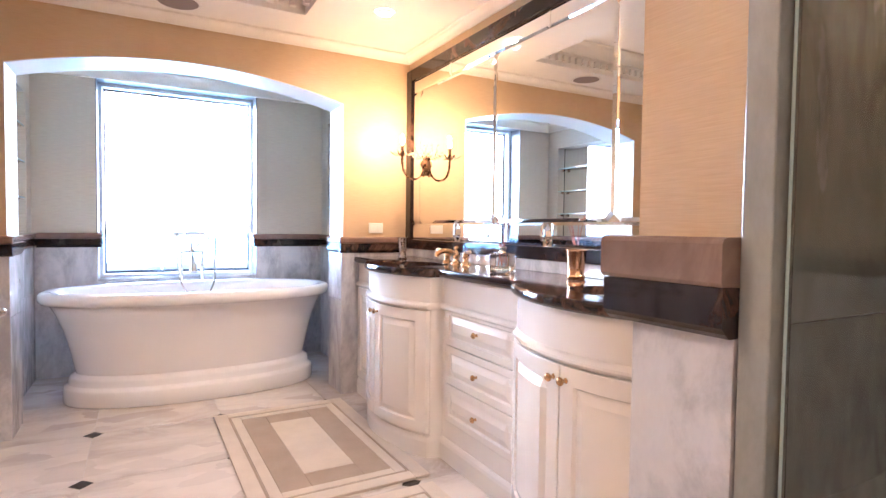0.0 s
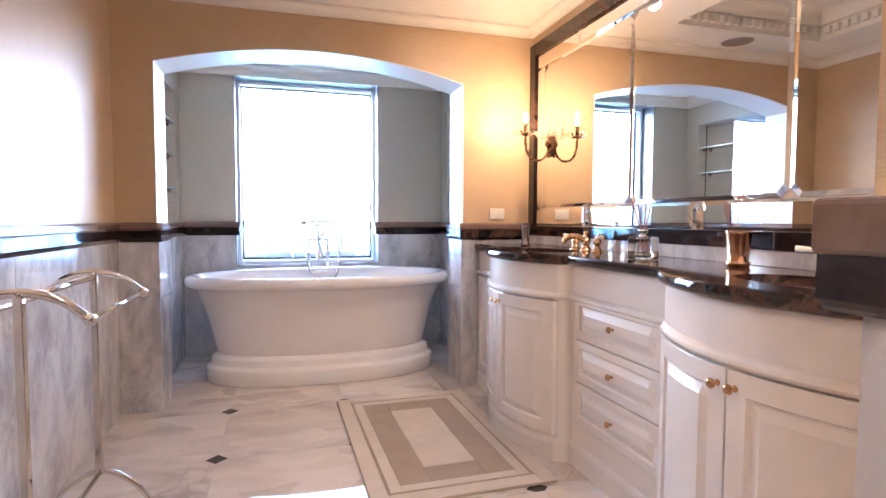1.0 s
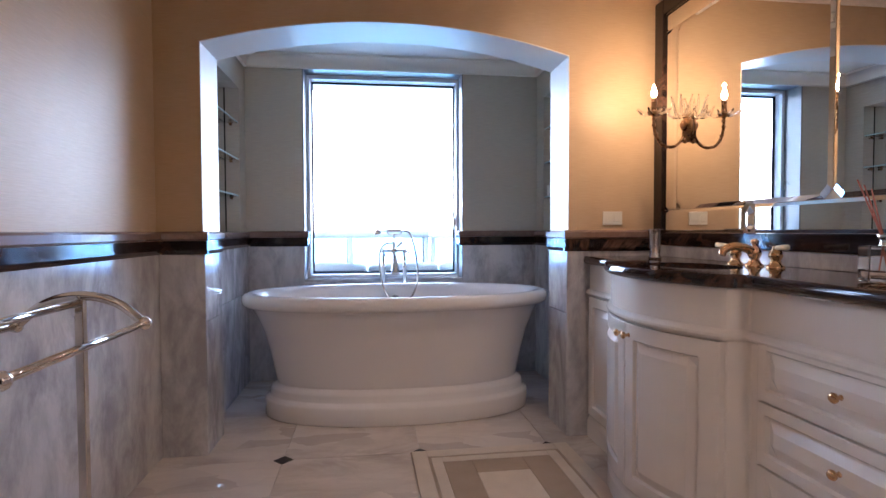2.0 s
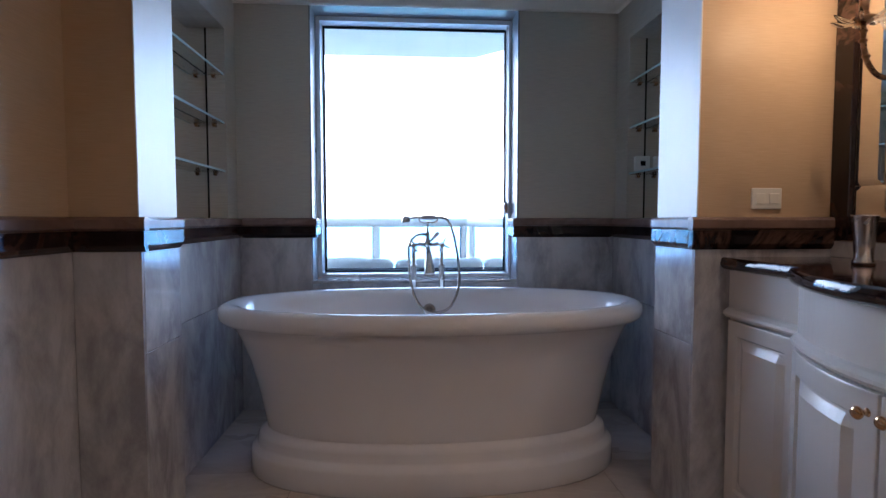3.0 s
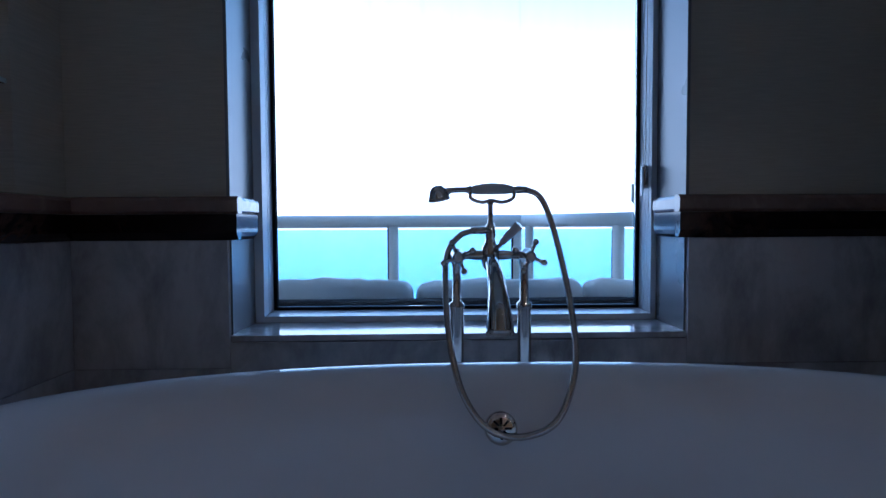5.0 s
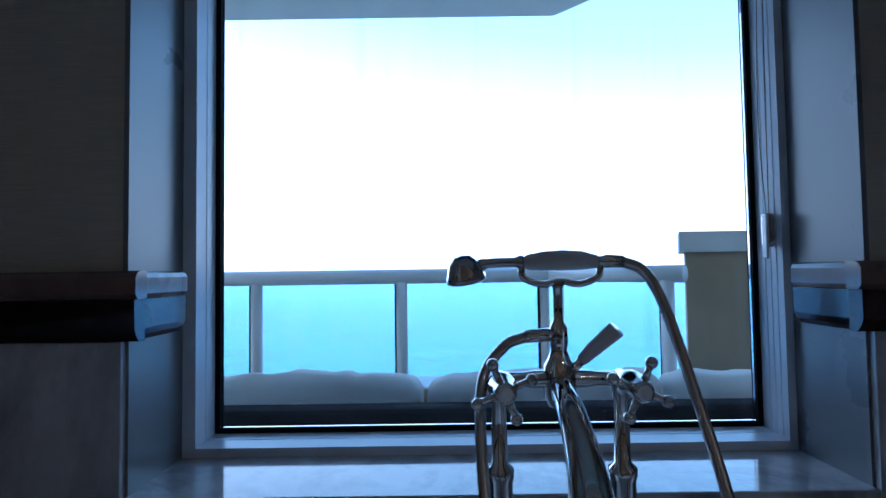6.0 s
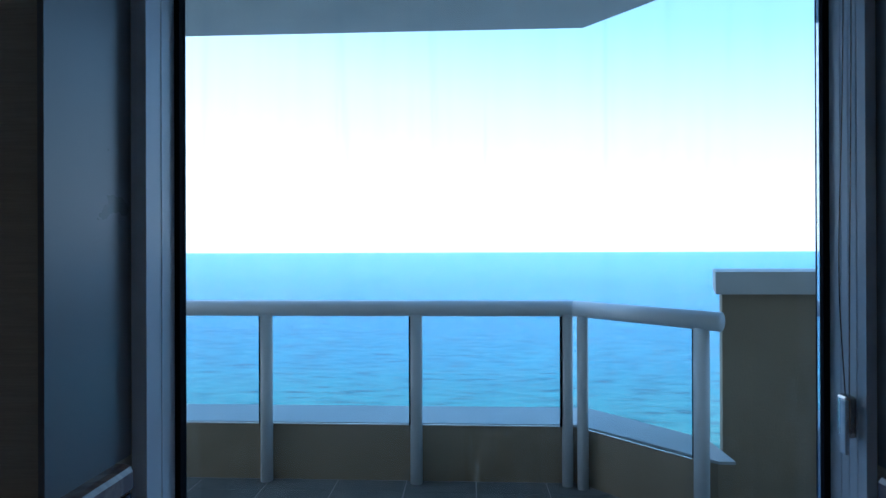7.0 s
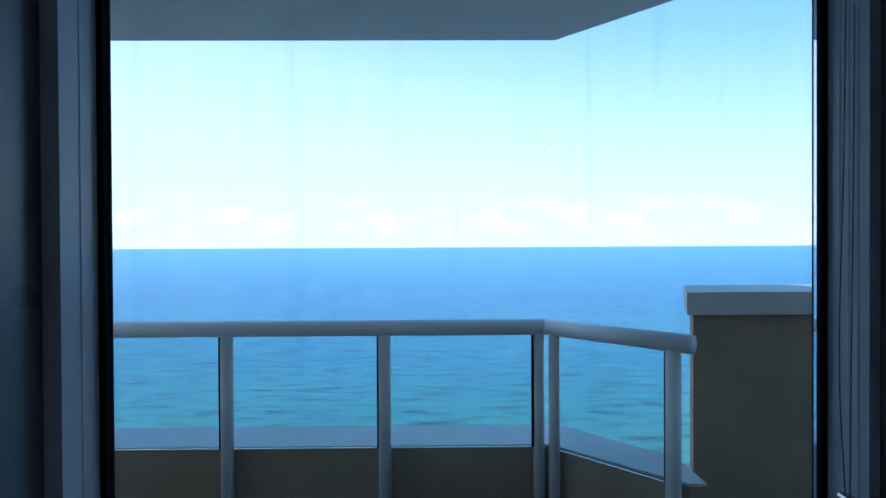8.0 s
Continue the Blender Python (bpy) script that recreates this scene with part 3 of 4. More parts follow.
# ---- glass shelves in the niches ----
for x, s in ((AL, -1), (AR, 1)):
    for z in (1.245, 1.48, 1.715):
        sh = thing("glass_shelf", "clear glass shelf on small metal clips in a mirrored niche", "shelf", "niche shelves")
        m0, m1 = x + s * 0.010, x + s * 0.088
        part("glass_plate", box(min(m0, m1), max(m0, m1), NY0 + 0.003, NY1 - 0.003, z, z + 0.010, 0.001, 1), GLASS, sh)
        # pale strip along the front edge, painting in the window's reflection
        e0 = m0 if abs(m0) < abs(m1) else m1
        part("edge_gleam", box(min(e0, e0 - 0.004 * (1 if e0 > 0 else -1)), max(e0, e0 - 0.004 * (1 if e0 > 0 else -1)), NY0 + 0.003, NY1 - 0.003, z, z + 0.010, 0.001, 1), GLASS_EDGE, sh, "front edge painted pale for the window's gleam")
        for y in (NY1 - 0.012, NY0 + 0.012):
            q = 1 if y > 0.7 else -1
            bm = tube([(x + s * 0.048, y + q * 0.011, z - 0.011), (x + s * 0.048, y - q * 0.010, z - 0.011), (x + s * 0.048, y - q * 0.013, z - 0.011), (x + s * 0.048, y - q * 0.020, z - 0.011)], [0.006, 0.006, 0.0095, 0.0085], 14)
            box(x + s * 0.048 - 0.013, x + s * 0.048 + 0.013, min(y, y - q * 0.016), max(y, y - q * 0.016), z - 0.004, z - 0.0005, 0.001, 1, bm)
            part("clip", bm, BRONZE, sh, "dark metal shelf pin", smooth=True)
st = thing("shelf_clock", "small square white clock with dark face on a glass shelf", "clock")
part("housing", box(AR + 0.004, AR + 0.077, 0.995, 1.025, 1.2555, 1.330, 0.005), PLASTIC, st)
part("face", box(AR + 0.028, AR + 0.053, 0.9930, 0.9955, 1.281, 1.306, 0.001), GASKET, st, "dark square dial")

# ---- freestanding bath ----
TUB = Vector((0.054, 0.612, 0))


def loft(rings, steps=72, power=2.25, close_first=False, close_last=True):
    bm = bmesh.new()
    prev, first = None, None
    for a, b, z in rings:
        ring = []
        for k in range(steps):
            t = 2 * math.pi * k / steps
            c, s = math.cos(t), math.sin(t)
            ring.append(bm.verts.new((TUB.x + 1.005 * a * math.copysign(abs(c) ** (2 / power), c), TUB.y + 0.835 * b * math.copysign(abs(s) ** (2 / power), s), 1.03 * z)))
        if prev:
            for k in range(steps):
                bm.faces.new((prev[k], prev[(k + 1) % steps], ring[(k + 1) % steps], ring[k]))
        first = first or ring
        prev = ring
    if close_first:
        bm.faces.new(first[::-1])
    if close_last:
        bm.faces.new(prev)
    return bm


tub = thing("bathtub", "white freestanding oval bathtub on a stepped plinth", "bathtub")
part("shell", loft([(0.690, 0.36, 0.172), (0.700, 0.368, 0.22), (0.722, 0.382, 0.32), (0.755, 0.404, 0.44), (0.793, 0.430, 0.53), (0.820, 0.450, 0.574), (0.838, 0.466, 0.583),
                    (0.858, 0.484, 0.586), (0.872, 0.497, 0.600), (0.877, 0.502, 0.621), (0.872, 0.497, 0.643), (0.858, 0.485, 0.654), (0.840, 0.468, 0.658), (0.815, 0.444, 0.656),
                    (0.790, 0.418, 0.645), (0.772, 0.400, 0.623), (0.755, 0.385, 0.58), (0.725, 0.362, 0.46), (0.685, 0.330, 0.32), (0.63, 0.285, 0.23), (0.54, 0.22, 0.195), (0.3, 0.1, 0.185)]), PORCELAIN, tub, smooth=True)
part("plinth", loft([(0.752, 0.440, 0.0), (0.756, 0.444, 0.006), (0.756, 0.444, 0.085), (0.750, 0.438, 0.097), (0.735, 0.400, 0.103), (0.728, 0.393, 0.112), (0.726, 0.391, 0.140), (0.718, 0.384, 0.155), (0.700, 0.368, 0.163), (0.688, 0.358, 0.172)], close_first=True), PORCELAIN, tub, "stepped white base", smooth=True)
dm = pose(0.045, 0.903, 0.582, 75, 0, 0)
ov = part("overflow", lathe([(0, 0.004), (0.018, 0.005), (0.026, 0.004), (0.030, 0.0), (0.030, -0.01)], 24, m=dm), CHROME, tub, "round metal overflow with slots", smooth=True)
bm = bmesh.new()
for k in range(8):
    a = k * math.pi / 4
    box(-0.0018, 0.0018, 0.006, 0.019, 0.004, 0.0062, bm=bm)
    bmesh.ops.rotate(bm, cent=(0, 0, 0), matrix=Matrix.Rotation(math.pi / 4, 3, "Z"), verts=bm.verts)
bmesh.ops.transform(bm, matrix=dm, verts=bm.verts)
part("overflow_slot", bm, GASKET, ov)

# ---- bath tap with hand shower ----
BX, BY, BZ = 0.045, 1.075, 0.886
tap = thing("bath_tap", "polished nickel bath tap with hand shower on two floor pillars", "tap")
for s in (-1, 1):
    part("pillar_leg", lathe([(0.032, 0.0005), (0.032, 0.006), (0.022, 0.012), (0.0150, 0.020), (0.0145, 0.770), (0.0165, 0.776), (0.0165, 0.784), (0.0095, 0.790), (0.0085, 0.86), (0.011, 0.868), (0.011, 0.884)], 20, m=pose(BX + s * 0.071, BY, 0)), CHROME, tap, smooth=True)
    cx = BX + s * 0.071
    hub = part("cross_handle", lathe([(0, 0.034), (0.010, 0.033), (0.012, 0.028), (0.012, 0.006), (0.016, 0.0), (0.016, -0.012)], 18, m=pose(cx, BY - 0.045, BZ, 90, 0, 0)), CHROME, tap, smooth=True)
    part("valve_stem", tube([(cx, BY, BZ), (cx, BY - 0.020, BZ), (cx, BY - 0.046, BZ)], [0.0115, 0.0115, 0.0095], 14), CHROME, tap, smooth=True)
    for k in range(4):
        a = radians(22 * s + 45 + 90 * k)
        d = Vector((math.cos(a), 0, math.sin(a)))
        c = Vector((cx, BY - 0.065, BZ))
        bm = tube([c + d * 0.008, c + d * 0.022, c + d * 0.028], [0.0045, 0.0035, 0.0045], 10)
        sphere(c + d * 0.031, 0.0068, bm)
        part("spoke", bm, CHROME, hub, smooth=True)
    part("index_button", lathe([(0, 0.037), (0.006, 0.0365), (0.008, 0.033)], 14, m=pose(cx, BY - 0.045, BZ, 90, 0, 0)), PORCELAIN, hub, "white porcelain button")
bm = tube([(BX - 0.071, BY, BZ), (BX - 0.045, BY, BZ), (BX - 0.03, BY, BZ), (BX + 0.03, BY, BZ), (BX + 0.045, BY, BZ), (BX + 0.071, BY, BZ)], [0.0095, 0.0085, 0.0105, 0.0105, 0.0085, 0.0095], 14)
part("bridge", bm, CHROME, tap, smooth=True)
part("valve_body", lathe([(0, -0.034), (0.012, -0.032), (0.018, -0.02), (0.020, 0.0), (0.018, 0.016), (0.013, 0.024), (0.0095, 0.034), (0.011, 0.040), (0.0105, 0.060), (0.007, 0.066), (0.0055, 0.072), (0.0055, 0.104), (0.009, 0.112), (0.006, 0.116), (0, 0.116)], 18, m=pose(BX, BY, BZ)), CHROME, tap, smooth=True)
sp = curve([(BX, BY - 0.008, BZ - 0.006), (BX + 0.001, BY - 0.045, BZ - 0.022), (BX + 0.003, BY - 0.09, BZ - 0.058), (BX + 0.003, BY - 0.122, BZ - 0.096), (BX + 0.003, BY - 0.138, BZ - 0.142)], 5)
part("spout", tube(sp, [0.013 + 0.014 * (k / (len(sp) - 1)) ** 1.4 for k in range(len(sp))], 18), CHROME, tap, smooth=True)
lv = part("diverter_lever", tube([(BX + 0.008, BY - 0.018, BZ + 0.010), (BX + 0.020, BY - 0.028, BZ + 0.026)], 0.005), CHROME, tap, smooth=True)
part("lever_grip", tube([(BX + 0.020, BY - 0.028, BZ + 0.026), (BX + 0.030, BY - 0.034, BZ + 0.038), (BX + 0.052, BY - 0.05, BZ + 0.062)], [0.0065, 0.0085, 0.0100], 14), PORCELAIN, lv, "white porcelain grip", smooth=True)
HZ = BZ + 0.136
cr = part("cradle", tube(curve([(BX - 0.042, BY - 0.004, HZ - 0.004), (BX - 0.040, BY - 0.004, HZ - 0.018), (BX - 0.018, BY - 0.004, HZ - 0.026), (BX + 0.002, BY - 0.002, HZ - 0.022), (BX + 0.024, BY - 0.004, HZ - 0.026), (BX + 0.046, BY - 0.004, HZ - 0.018), (BX + 0.050, BY - 0.004, HZ - 0.002)], 5), 0.0042), CHROME, tap, smooth=True)
hand = part("handset_grip", tube([(BX - 0.040, BY - 0.004, HZ), (BX - 0.034, BY - 0.004, HZ), (BX - 0.015, BY - 0.004, HZ + 0.0015), (BX + 0.006, BY - 0.004, HZ + 0.002), (BX + 0.028, BY - 0.004, HZ + 0.0015), (BX + 0.046, BY - 0.004, HZ)], [0.0065, 0.0095, 0.0115, 0.0122, 0.0112, 0.0080], 16), PORCELAIN, tap, "white porcelain hand shower grip", smooth=True)
part("handset_neck", tube(curve([(BX - 0.040, BY - 0.004, HZ), (BX - 0.060, BY - 0.004, HZ), (BX - 0.082, BY - 0.004, HZ - 0.001), (BX - 0.098, BY - 0.004, HZ - 0.006)], 4), [0.0085] * 2 + [0.0060] * 7 + [0.0075] * 4, 14), CHROME, hand, smooth=True)
part("shower_head", lathe([(0, 0.022), (0.010, 0.020), (0.018, 0.012), (0.0215, 0.0), (0.0235, -0.004), (0.0235, -0.009), (0.020, -0.011), (0, -0.011)], 22, m=pose(BX - 0.108, BY - 0.004, HZ - 0.012, 8, -10, 0)), CHROME, hand, smooth=True)
part("hose_union", tube([(BX + 0.044, BY - 0.004, HZ), (BX + 0.052, BY - 0.004, HZ), (BX + 0.056, BY - 0.004, HZ), (BX + 0.076, BY - 0.004, HZ)], [0.0065, 0.0065, 0.0082, 0.0075], 14), CHROME, hand, smooth=True)
part("hose_outlet", tube([(BX, BY - 0.004, BZ + 0.050), (BX - 0.012, BY - 0.008, BZ + 0.052), (BX - 0.014, BY - 0.008, BZ + 0.052), (BX - 0.042, BY - 0.012, BZ + 0.051)], [0.0065, 0.0065, 0.0085, 0.0075], 14), CHROME, tap, smooth=True)
hose = curve([(BX - 0.040, BY - 0.012, BZ + 0.051), (BX - 0.066, BY - 0.016, BZ + 0.040), (BX - 0.092, BY - 0.03, BZ + 0.002), (BX - 0.096, BY - 0.08, BZ - 0.08), (BX - 0.088, BY - 0.135, BZ - 0.17), (BX - 0.065, BY - 0.165, BZ - 0.25),
              (BX - 0.02, BY - 0.178, BZ - 0.305), (BX + 0.045, BY - 0.180, BZ - 0.316), (BX + 0.105, BY - 0.175, BZ - 0.285), (BX + 0.143, BY - 0.140, BZ - 0.20), (BX + 0.150, BY - 0.085, BZ - 0.11), (BX + 0.140, BY - 0.03, BZ - 0.0), (BX + 0.120, BY - 0.01, BZ + 0.085), (BX + 0.100, BY - 0.004, BZ + 0.124), (BX + 0.074, BY - 0.004, HZ)], 14)
part("hose", tube(hose, [0.0062 + 0.0005 * (k % 2) for k in range(len(hose))], 10), STEEL, tap, "ribbed metal shower hose", smooth=True)


# ---- vanity ----
BOW1, BOW2, BOWH = -0.768, -2.188, 0.395


def bowed(y, c):
    """A convex front with a small return at each end."""
    u = abs(y - c) / BOWH
    if u >= 1:
        return 0.0
    e = min((1 - u) * BOWH / 0.026, 1)
    return e * e * (3 - 2 * e) * (0.046 + 0.126 * (1 - u * u))


def fx(y):
    """Front of the vanity carcase at y."""
    return 0.970 - bowed(y, BOW1) - bowed(y, BOW2)


VY0, VY1 = PY1 + 0.003, -0.004


def spread(a, b, n):
    return [a + (b - a) * k / n for k in range(n + 1)]


def stations(n):
    """Places along the vanity, closer together at the returns of the bows."""
    out = set(spread(VY0, VY1, n))
    for c in (BOW1, BOW2):
        for q in (-1, 1):
            out |= {c + q * (BOWH - 0.004 * k) for k in range(-1, 7)}
    return sorted(y for y in out if VY0 <= y <= VY1)


def sheet(ys, zs, off, back=0.0):
    """A curved front that follows the vanity; off(y, z): how far it stands out."""
    bm = bmesh.new()
    grid = [[bm.verts.new((fx(y) - off(y, z), y, z)) for z in zs] for y in ys]
    for a, b in zip(grid, grid[1:]):
        for k in range(len(zs) - 1):
            bm.faces.new((a[k], b[k], b[k + 1], a[k + 1]))
    loop = [v for v in grid[0]] + [r[-1] for r in grid[1:]] + [v for v in grid[-1][-2::-1]] + [r[0] for r in grid[-2:0:-1]]
    rim = [bm.verts.new((fx(v.co.y) - back, v.co.y, v.co.z)) for v in loop]
    for k in range(len(loop)):
        j = (k + 1) % len(loop)
        bm.faces.new((loop[k], loop[j], rim[j], rim[k]))
    bmesh.ops.recalc_face_normals(bm, faces=bm.faces)
    return bm


def panel(y0, y1, z0, z1, frame=0.052):
    def off(y, z):
        d = min(y - y0, y1 - y, z - z0, z1 - z)
        for a, b, va, vb in ((-1, 0.003, 0.015, 0.018), (0.003, frame, 0.019, 0.019), (frame, frame + 0.006, 0.019, 0.009), (frame + 0.006, frame + 0.012, 0.009, 0.010), (frame + 0.012, frame + 0.036, 0.010, 0.020)):
            if d < b - 1e-6:
                return va + (vb - va) * min(max((d - a) / (b - a), 0), 1)
        return 0.020

    def stops(a, b):
        e = [0, 0.003, frame, frame + 0.006, frame + 0.012, frame + 0.036]
        return [a + v for v in e] + spread(a + e[-1], b - e[-1], 8)[1:-1] + [b - v for v in e[::-1]]

    return sheet(stops(y0, y1), stops(z0, z1), off)


vanity = thing("vanity_cabinet", "white enamelled serpentine vanity with raised-panel doors and drawers", "vanity")
ys = stations(90)
bm = bmesh.new()
cols = [(bm.verts.new((fx(y), y, 0.09)), bm.verts.new((fx(y), y, 0.852)), bm.verts.new((XR, y, 0.852)), bm.verts.new((XR, y, 0.09))) for y in ys]
for a, b in zip(cols, cols[1:]):
    for k in (0, 1, 3):
        bm.faces.new((a[k], b[k], b[(k + 1) % 4], a[(k + 1) % 4]))
bm.faces.new(cols[0])
bm.faces.new(cols[-1][::-1])
bmesh.ops.recalc_face_normals(bm, faces=bm.faces)
part("carcase", bm, CABINET, vanity)
part("plinth", sheet(ys, [0.0, 0.075, 0.088, 0.100], lambda y, z: 0.016 if z < 0.08 else (0.012 if z < 0.095 else 0.004), -0.05), CABINET, vanity)
part("frieze", sheet(ys, [0.725, 0.735, 0.850], lambda y, z: 0.006, -0.01), CABINET, vanity)
part("moulding", sheet(ys, [0.700, 0.704, 0.712, 0.720, 0.728, 0.733], lambda y, z: 0.006 + 0.020 * math.sin(min(max((z - 0.698) / 0.034, 0), 1) * math.pi) ** 0.7, -0.01), CABINET, vanity)


def knob(y, z, parent, r=0.013):
    d = 0.021
    part("knob", lathe([(0, 0.028), (r * 0.7, 0.0275), (r, 0.022), (r * 0.9, 0.017), (r * 0.45, 0.013), (r * 0.4, 0.004), (r * 0.7, 0.0)], 16, m=pose(fx(y) - d + 0.003, y, z, 0, -90, 0)), BRASS, parent, "small polished brass knob", smooth=True)


for c in (BOW1, BOW2):
    for s in (1, -1):
        y0, y1 = sorted((c + s * 0.003, c + s * 0.366))
        door = part("door", panel(y0, y1, 0.115, 0.695), CABINET, vanity, "white raised-panel door with a brass knob")
        knob(c + s * 0.026, 0.655, door)
        if s > 0:
            part("hinge", tube([(fx(c + s * 0.369) - 0.010, c + s * 0.369, 0.630), (fx(c + s * 0.369) - 0.010, c + s * 0.369, 0.662)], 0.004, 10), BRONZE, door, "small dark hinge barrel", smooth=True)
for k, z in enumerate((0.637, 0.460, 0.282)):
    dr = part("drawer", panel(-1.750, -1.207, z - 0.0855, z + 0.0855, 0.030), CABINET, vanity, "white raised-panel drawer with a brass knob")
    knob(-1.478, z, dr)
for y0, y1 in ((-0.350, -0.03),):
    part("end_panel", panel(y0 + 0.012, y1, 0.115, 0.695, 0.045), CABINET, vanity)

# worktop with two oval cut-outs
CT = 0.892
SINKS = [(1.03, BOW1), (1.03, BOW2)]
bm = bmesh.new()
prof = [(0.010, 0.853), (0.022, 0.856), (0.030, 0.864), (0.034, 0.873), (0.030, 0.880), (0.031, 0.886), (0.024, CT)]
yc = stations(110)
rows = [[bm.verts.new((fx(y) - o - 0.006, y, z)) for y in yc] for o, z in prof]
for a, b in zip(rows, rows[1:]):
    for k in range(len(yc) - 1):
        bm.faces.new((a[k], a[k + 1], b[k + 1], b[k]))
edge_bm = bm
bm = bmesh.new()
loop = [bm.verts.new(p) for p in [v.co.copy() for v in rows[-1]] + [(XR - 0.002, VY1, CT), (XR - 0.002, VY0, CT)]]
edges = []
for k in range(len(loop)):
    e = bm.edges.get((loop[k], loop[(k + 1) % len(loop)]))
    edges.append(e or bm.edges.new((loop[k], loop[(k + 1) % len(loop)])))
for sx, sy in SINKS:
    ring = [bm.verts.new((sx + 0.135 * math.cos(a), sy + 0.20 * math.sin(a), CT)) for a in (2 * math.pi * k / 40 for k in range(40))]
    low = [bm.verts.new((v.co.x, v.co.y, CT - 0.03)) for v in ring]
    for k in range(40):
        j = (k + 1) % 40
        edges.append(bm.edges.new((ring[k], ring[j])))
        bm.faces.new((ring[k], ring[j], low[j], low[k]))
bmesh.ops.triangle_fill(bm, use_beauty=True, use_dissolve=False, edges=edges)
bmesh.ops.recalc_face_normals(bm, faces=bm.faces)
bmesh.ops.recalc_face_normals(edge_bm, faces=edge_bm.faces)
worktop = thing("worktop", "polished dark brown marble worktop with a moulded edge", "worktop")
part("slab", bm, DARK_M, worktop)
part("moulded_edge", edge_bm, DARK_M, worktop, smooth=True)
for sx, sy in SINKS:
    basin = thing("wash_basin", "white oval undermount wash basin", "basin", "wash basins")
    bm = bmesh.new()
    rings = []
    for k in range(9):
        a = k / 8 * math.pi / 2
        r, z = math.cos(a), CT - 0.030 - 0.14 * math.sin(a)
        rings.append([bm.verts.new((sx + (0.145 * r + 0.004) * math.cos(t), sy + (0.21 * r + 0.004) * math.sin(t), z)) for t in (2 * math.pi * j / 40 for j in range(40))])
    for a, b in zip(rings, rings[1:]):
        for j in range(40):
            bm.faces.new((a[j], a[(j + 1) % 40], b[(j + 1) % 40], b[j]))
    bm.faces.new(rings[-1][::-1])
    part("bowl", bm, PORCELAIN, basin, smooth=True)
    part("waste", lathe([(0, 0.003), (0.018, 0.003), (0.022, 0)], 18, m=pose(sx, sy, CT - 0.169)), CHROME, basin, smooth=True)
setting(part("backsplash", box(XR - 0.02, XR - 0.001, VY0, VY1, CT, 0.944, 0.002), WALL_M), "low pale marble upstand behind the worktop", "backsplash")


def basin_tap(x, y):
    t = thing("basin_tap", "polished brass basin tap with two lever handles", "tap", "basin taps", pose(x, y, CT))
    b = part("spout_base", lathe([(0.030, 0), (0.030, 0.006), (0.021, 0.012), (0.016, 0.026), (0.023, 0.042), (0.022, 0.052), (0.013, 0.066), (0.009, 0.072), (0.014, 0.082), (0.012, 0.092), (0, 0.097)], 20), BRASS, t, smooth=True)
    sp = curve([(0, 0, 0.044), (-0.03, 0, 0.062), (-0.075, 0, 0.070), (-0.112, 0, 0.058), (-0.122, 0, 0.040)], 6)
    part("spout", tube(sp, [0.016 - 0.004 * k / (len(sp) - 1) for k in range(len(sp))], 14), BRASS, b, smooth=True)
    for s in (-1, 1):
        h = part("handle_base", lathe([(0.028, 0), (0.028, 0.006), (0.019, 0.012), (0.015, 0.026), (0.022, 0.040), (0.018, 0.054), (0.011, 0.064), (0.012, 0.070), (0, 0.076)], 20, m=pose(0, s * 0.10, 0)), BRASS, t, smooth=True)
        part("lever", tube([(0, s * 0.10, 0.066), (-0.014, s * 0.128, 0.069), (-0.022, s * 0.175, 0.070)], [0.007, 0.007, 0.010], 12), IVORY, h, "pale lever grip", smooth=True)
    return t


basin_tap(1.215, BOW1 - 0.075)
basin_tap(1.205, BOW2)

# things on the worktop
cup = thing("copper_tumbler", "small hammered copper tumbler standing on the worktop", "tumbler", where=pose(1.20, -1.79, CT))
part("cup", lathe([(0, 0.002), (0.032, 0.0), (0.034, 0.004), (0.034, 0.016), (0.031, 0.020), (0.034, 0.05), (0.038, 0.106), (0.041, 0.112), (0.039, 0.116), (0.036, 0.110), (0.030, 0.03), (0, 0.025)], 28), COPPER, cup, smooth=True)
part("base_ring", lathe([(0.0345, 0.006), (0.037, 0.008), (0.037, 0.015), (0.0345, 0.017)], 28), BRASS, cup, "bright brass foot ring", smooth=True)
vase = thing("tall_tumbler", "tapered brushed metal tumbler beside the mirror", "tumbler", where=pose(1.13, -0.33, CT))
part("cup", lathe([(0, 0.002), (0.026, 0.0), (0.027, 0.010), (0.022, 0.016), (0.024, 0.06), (0.030, 0.128), (0.032, 0.132), (0.029, 0.130), (0.020, 0.03), (0, 0.025)], 24), STEEL, vase, smooth=True)
dif = thing("reed_diffuser", "square clear glass reed diffuser with dark red reeds", "diffuser", where=pose(1.10, -1.44, CT, 0, 0, 12))
part("bottle", box(-0.042, 0.042, -0.042, 0.042, 0.001, 0.088, 0.008, 3), GLASS, dif, smooth=False)
part("oil", box(-0.034, 0.034, -0.034, 0.034, 0.010, 0.030, 0.004), OIL, dif, "amber fragrance oil")
part("neck", lathe([(0.017, 0.087), (0.015, 0.092), (0.015, 0.104), (0.019, 0.108), (0.019, 0.114), (0.014, 0.114), (0.013, 0.09)], 20), CHROME, dif, smooth=True)
for k, (dx, dy) in enumerate(((0.02, 0.05), (-0.03, 0.035), (0.035, -0.01), (0.0, 0.07), (-0.02, -0.03))):
    part("reed", tube([(-dx * 0.3, -dy * 0.3, 0.03), (dx, dy, 0.225 + 0.008 * k)], 0.0018, 6), REED, dif)

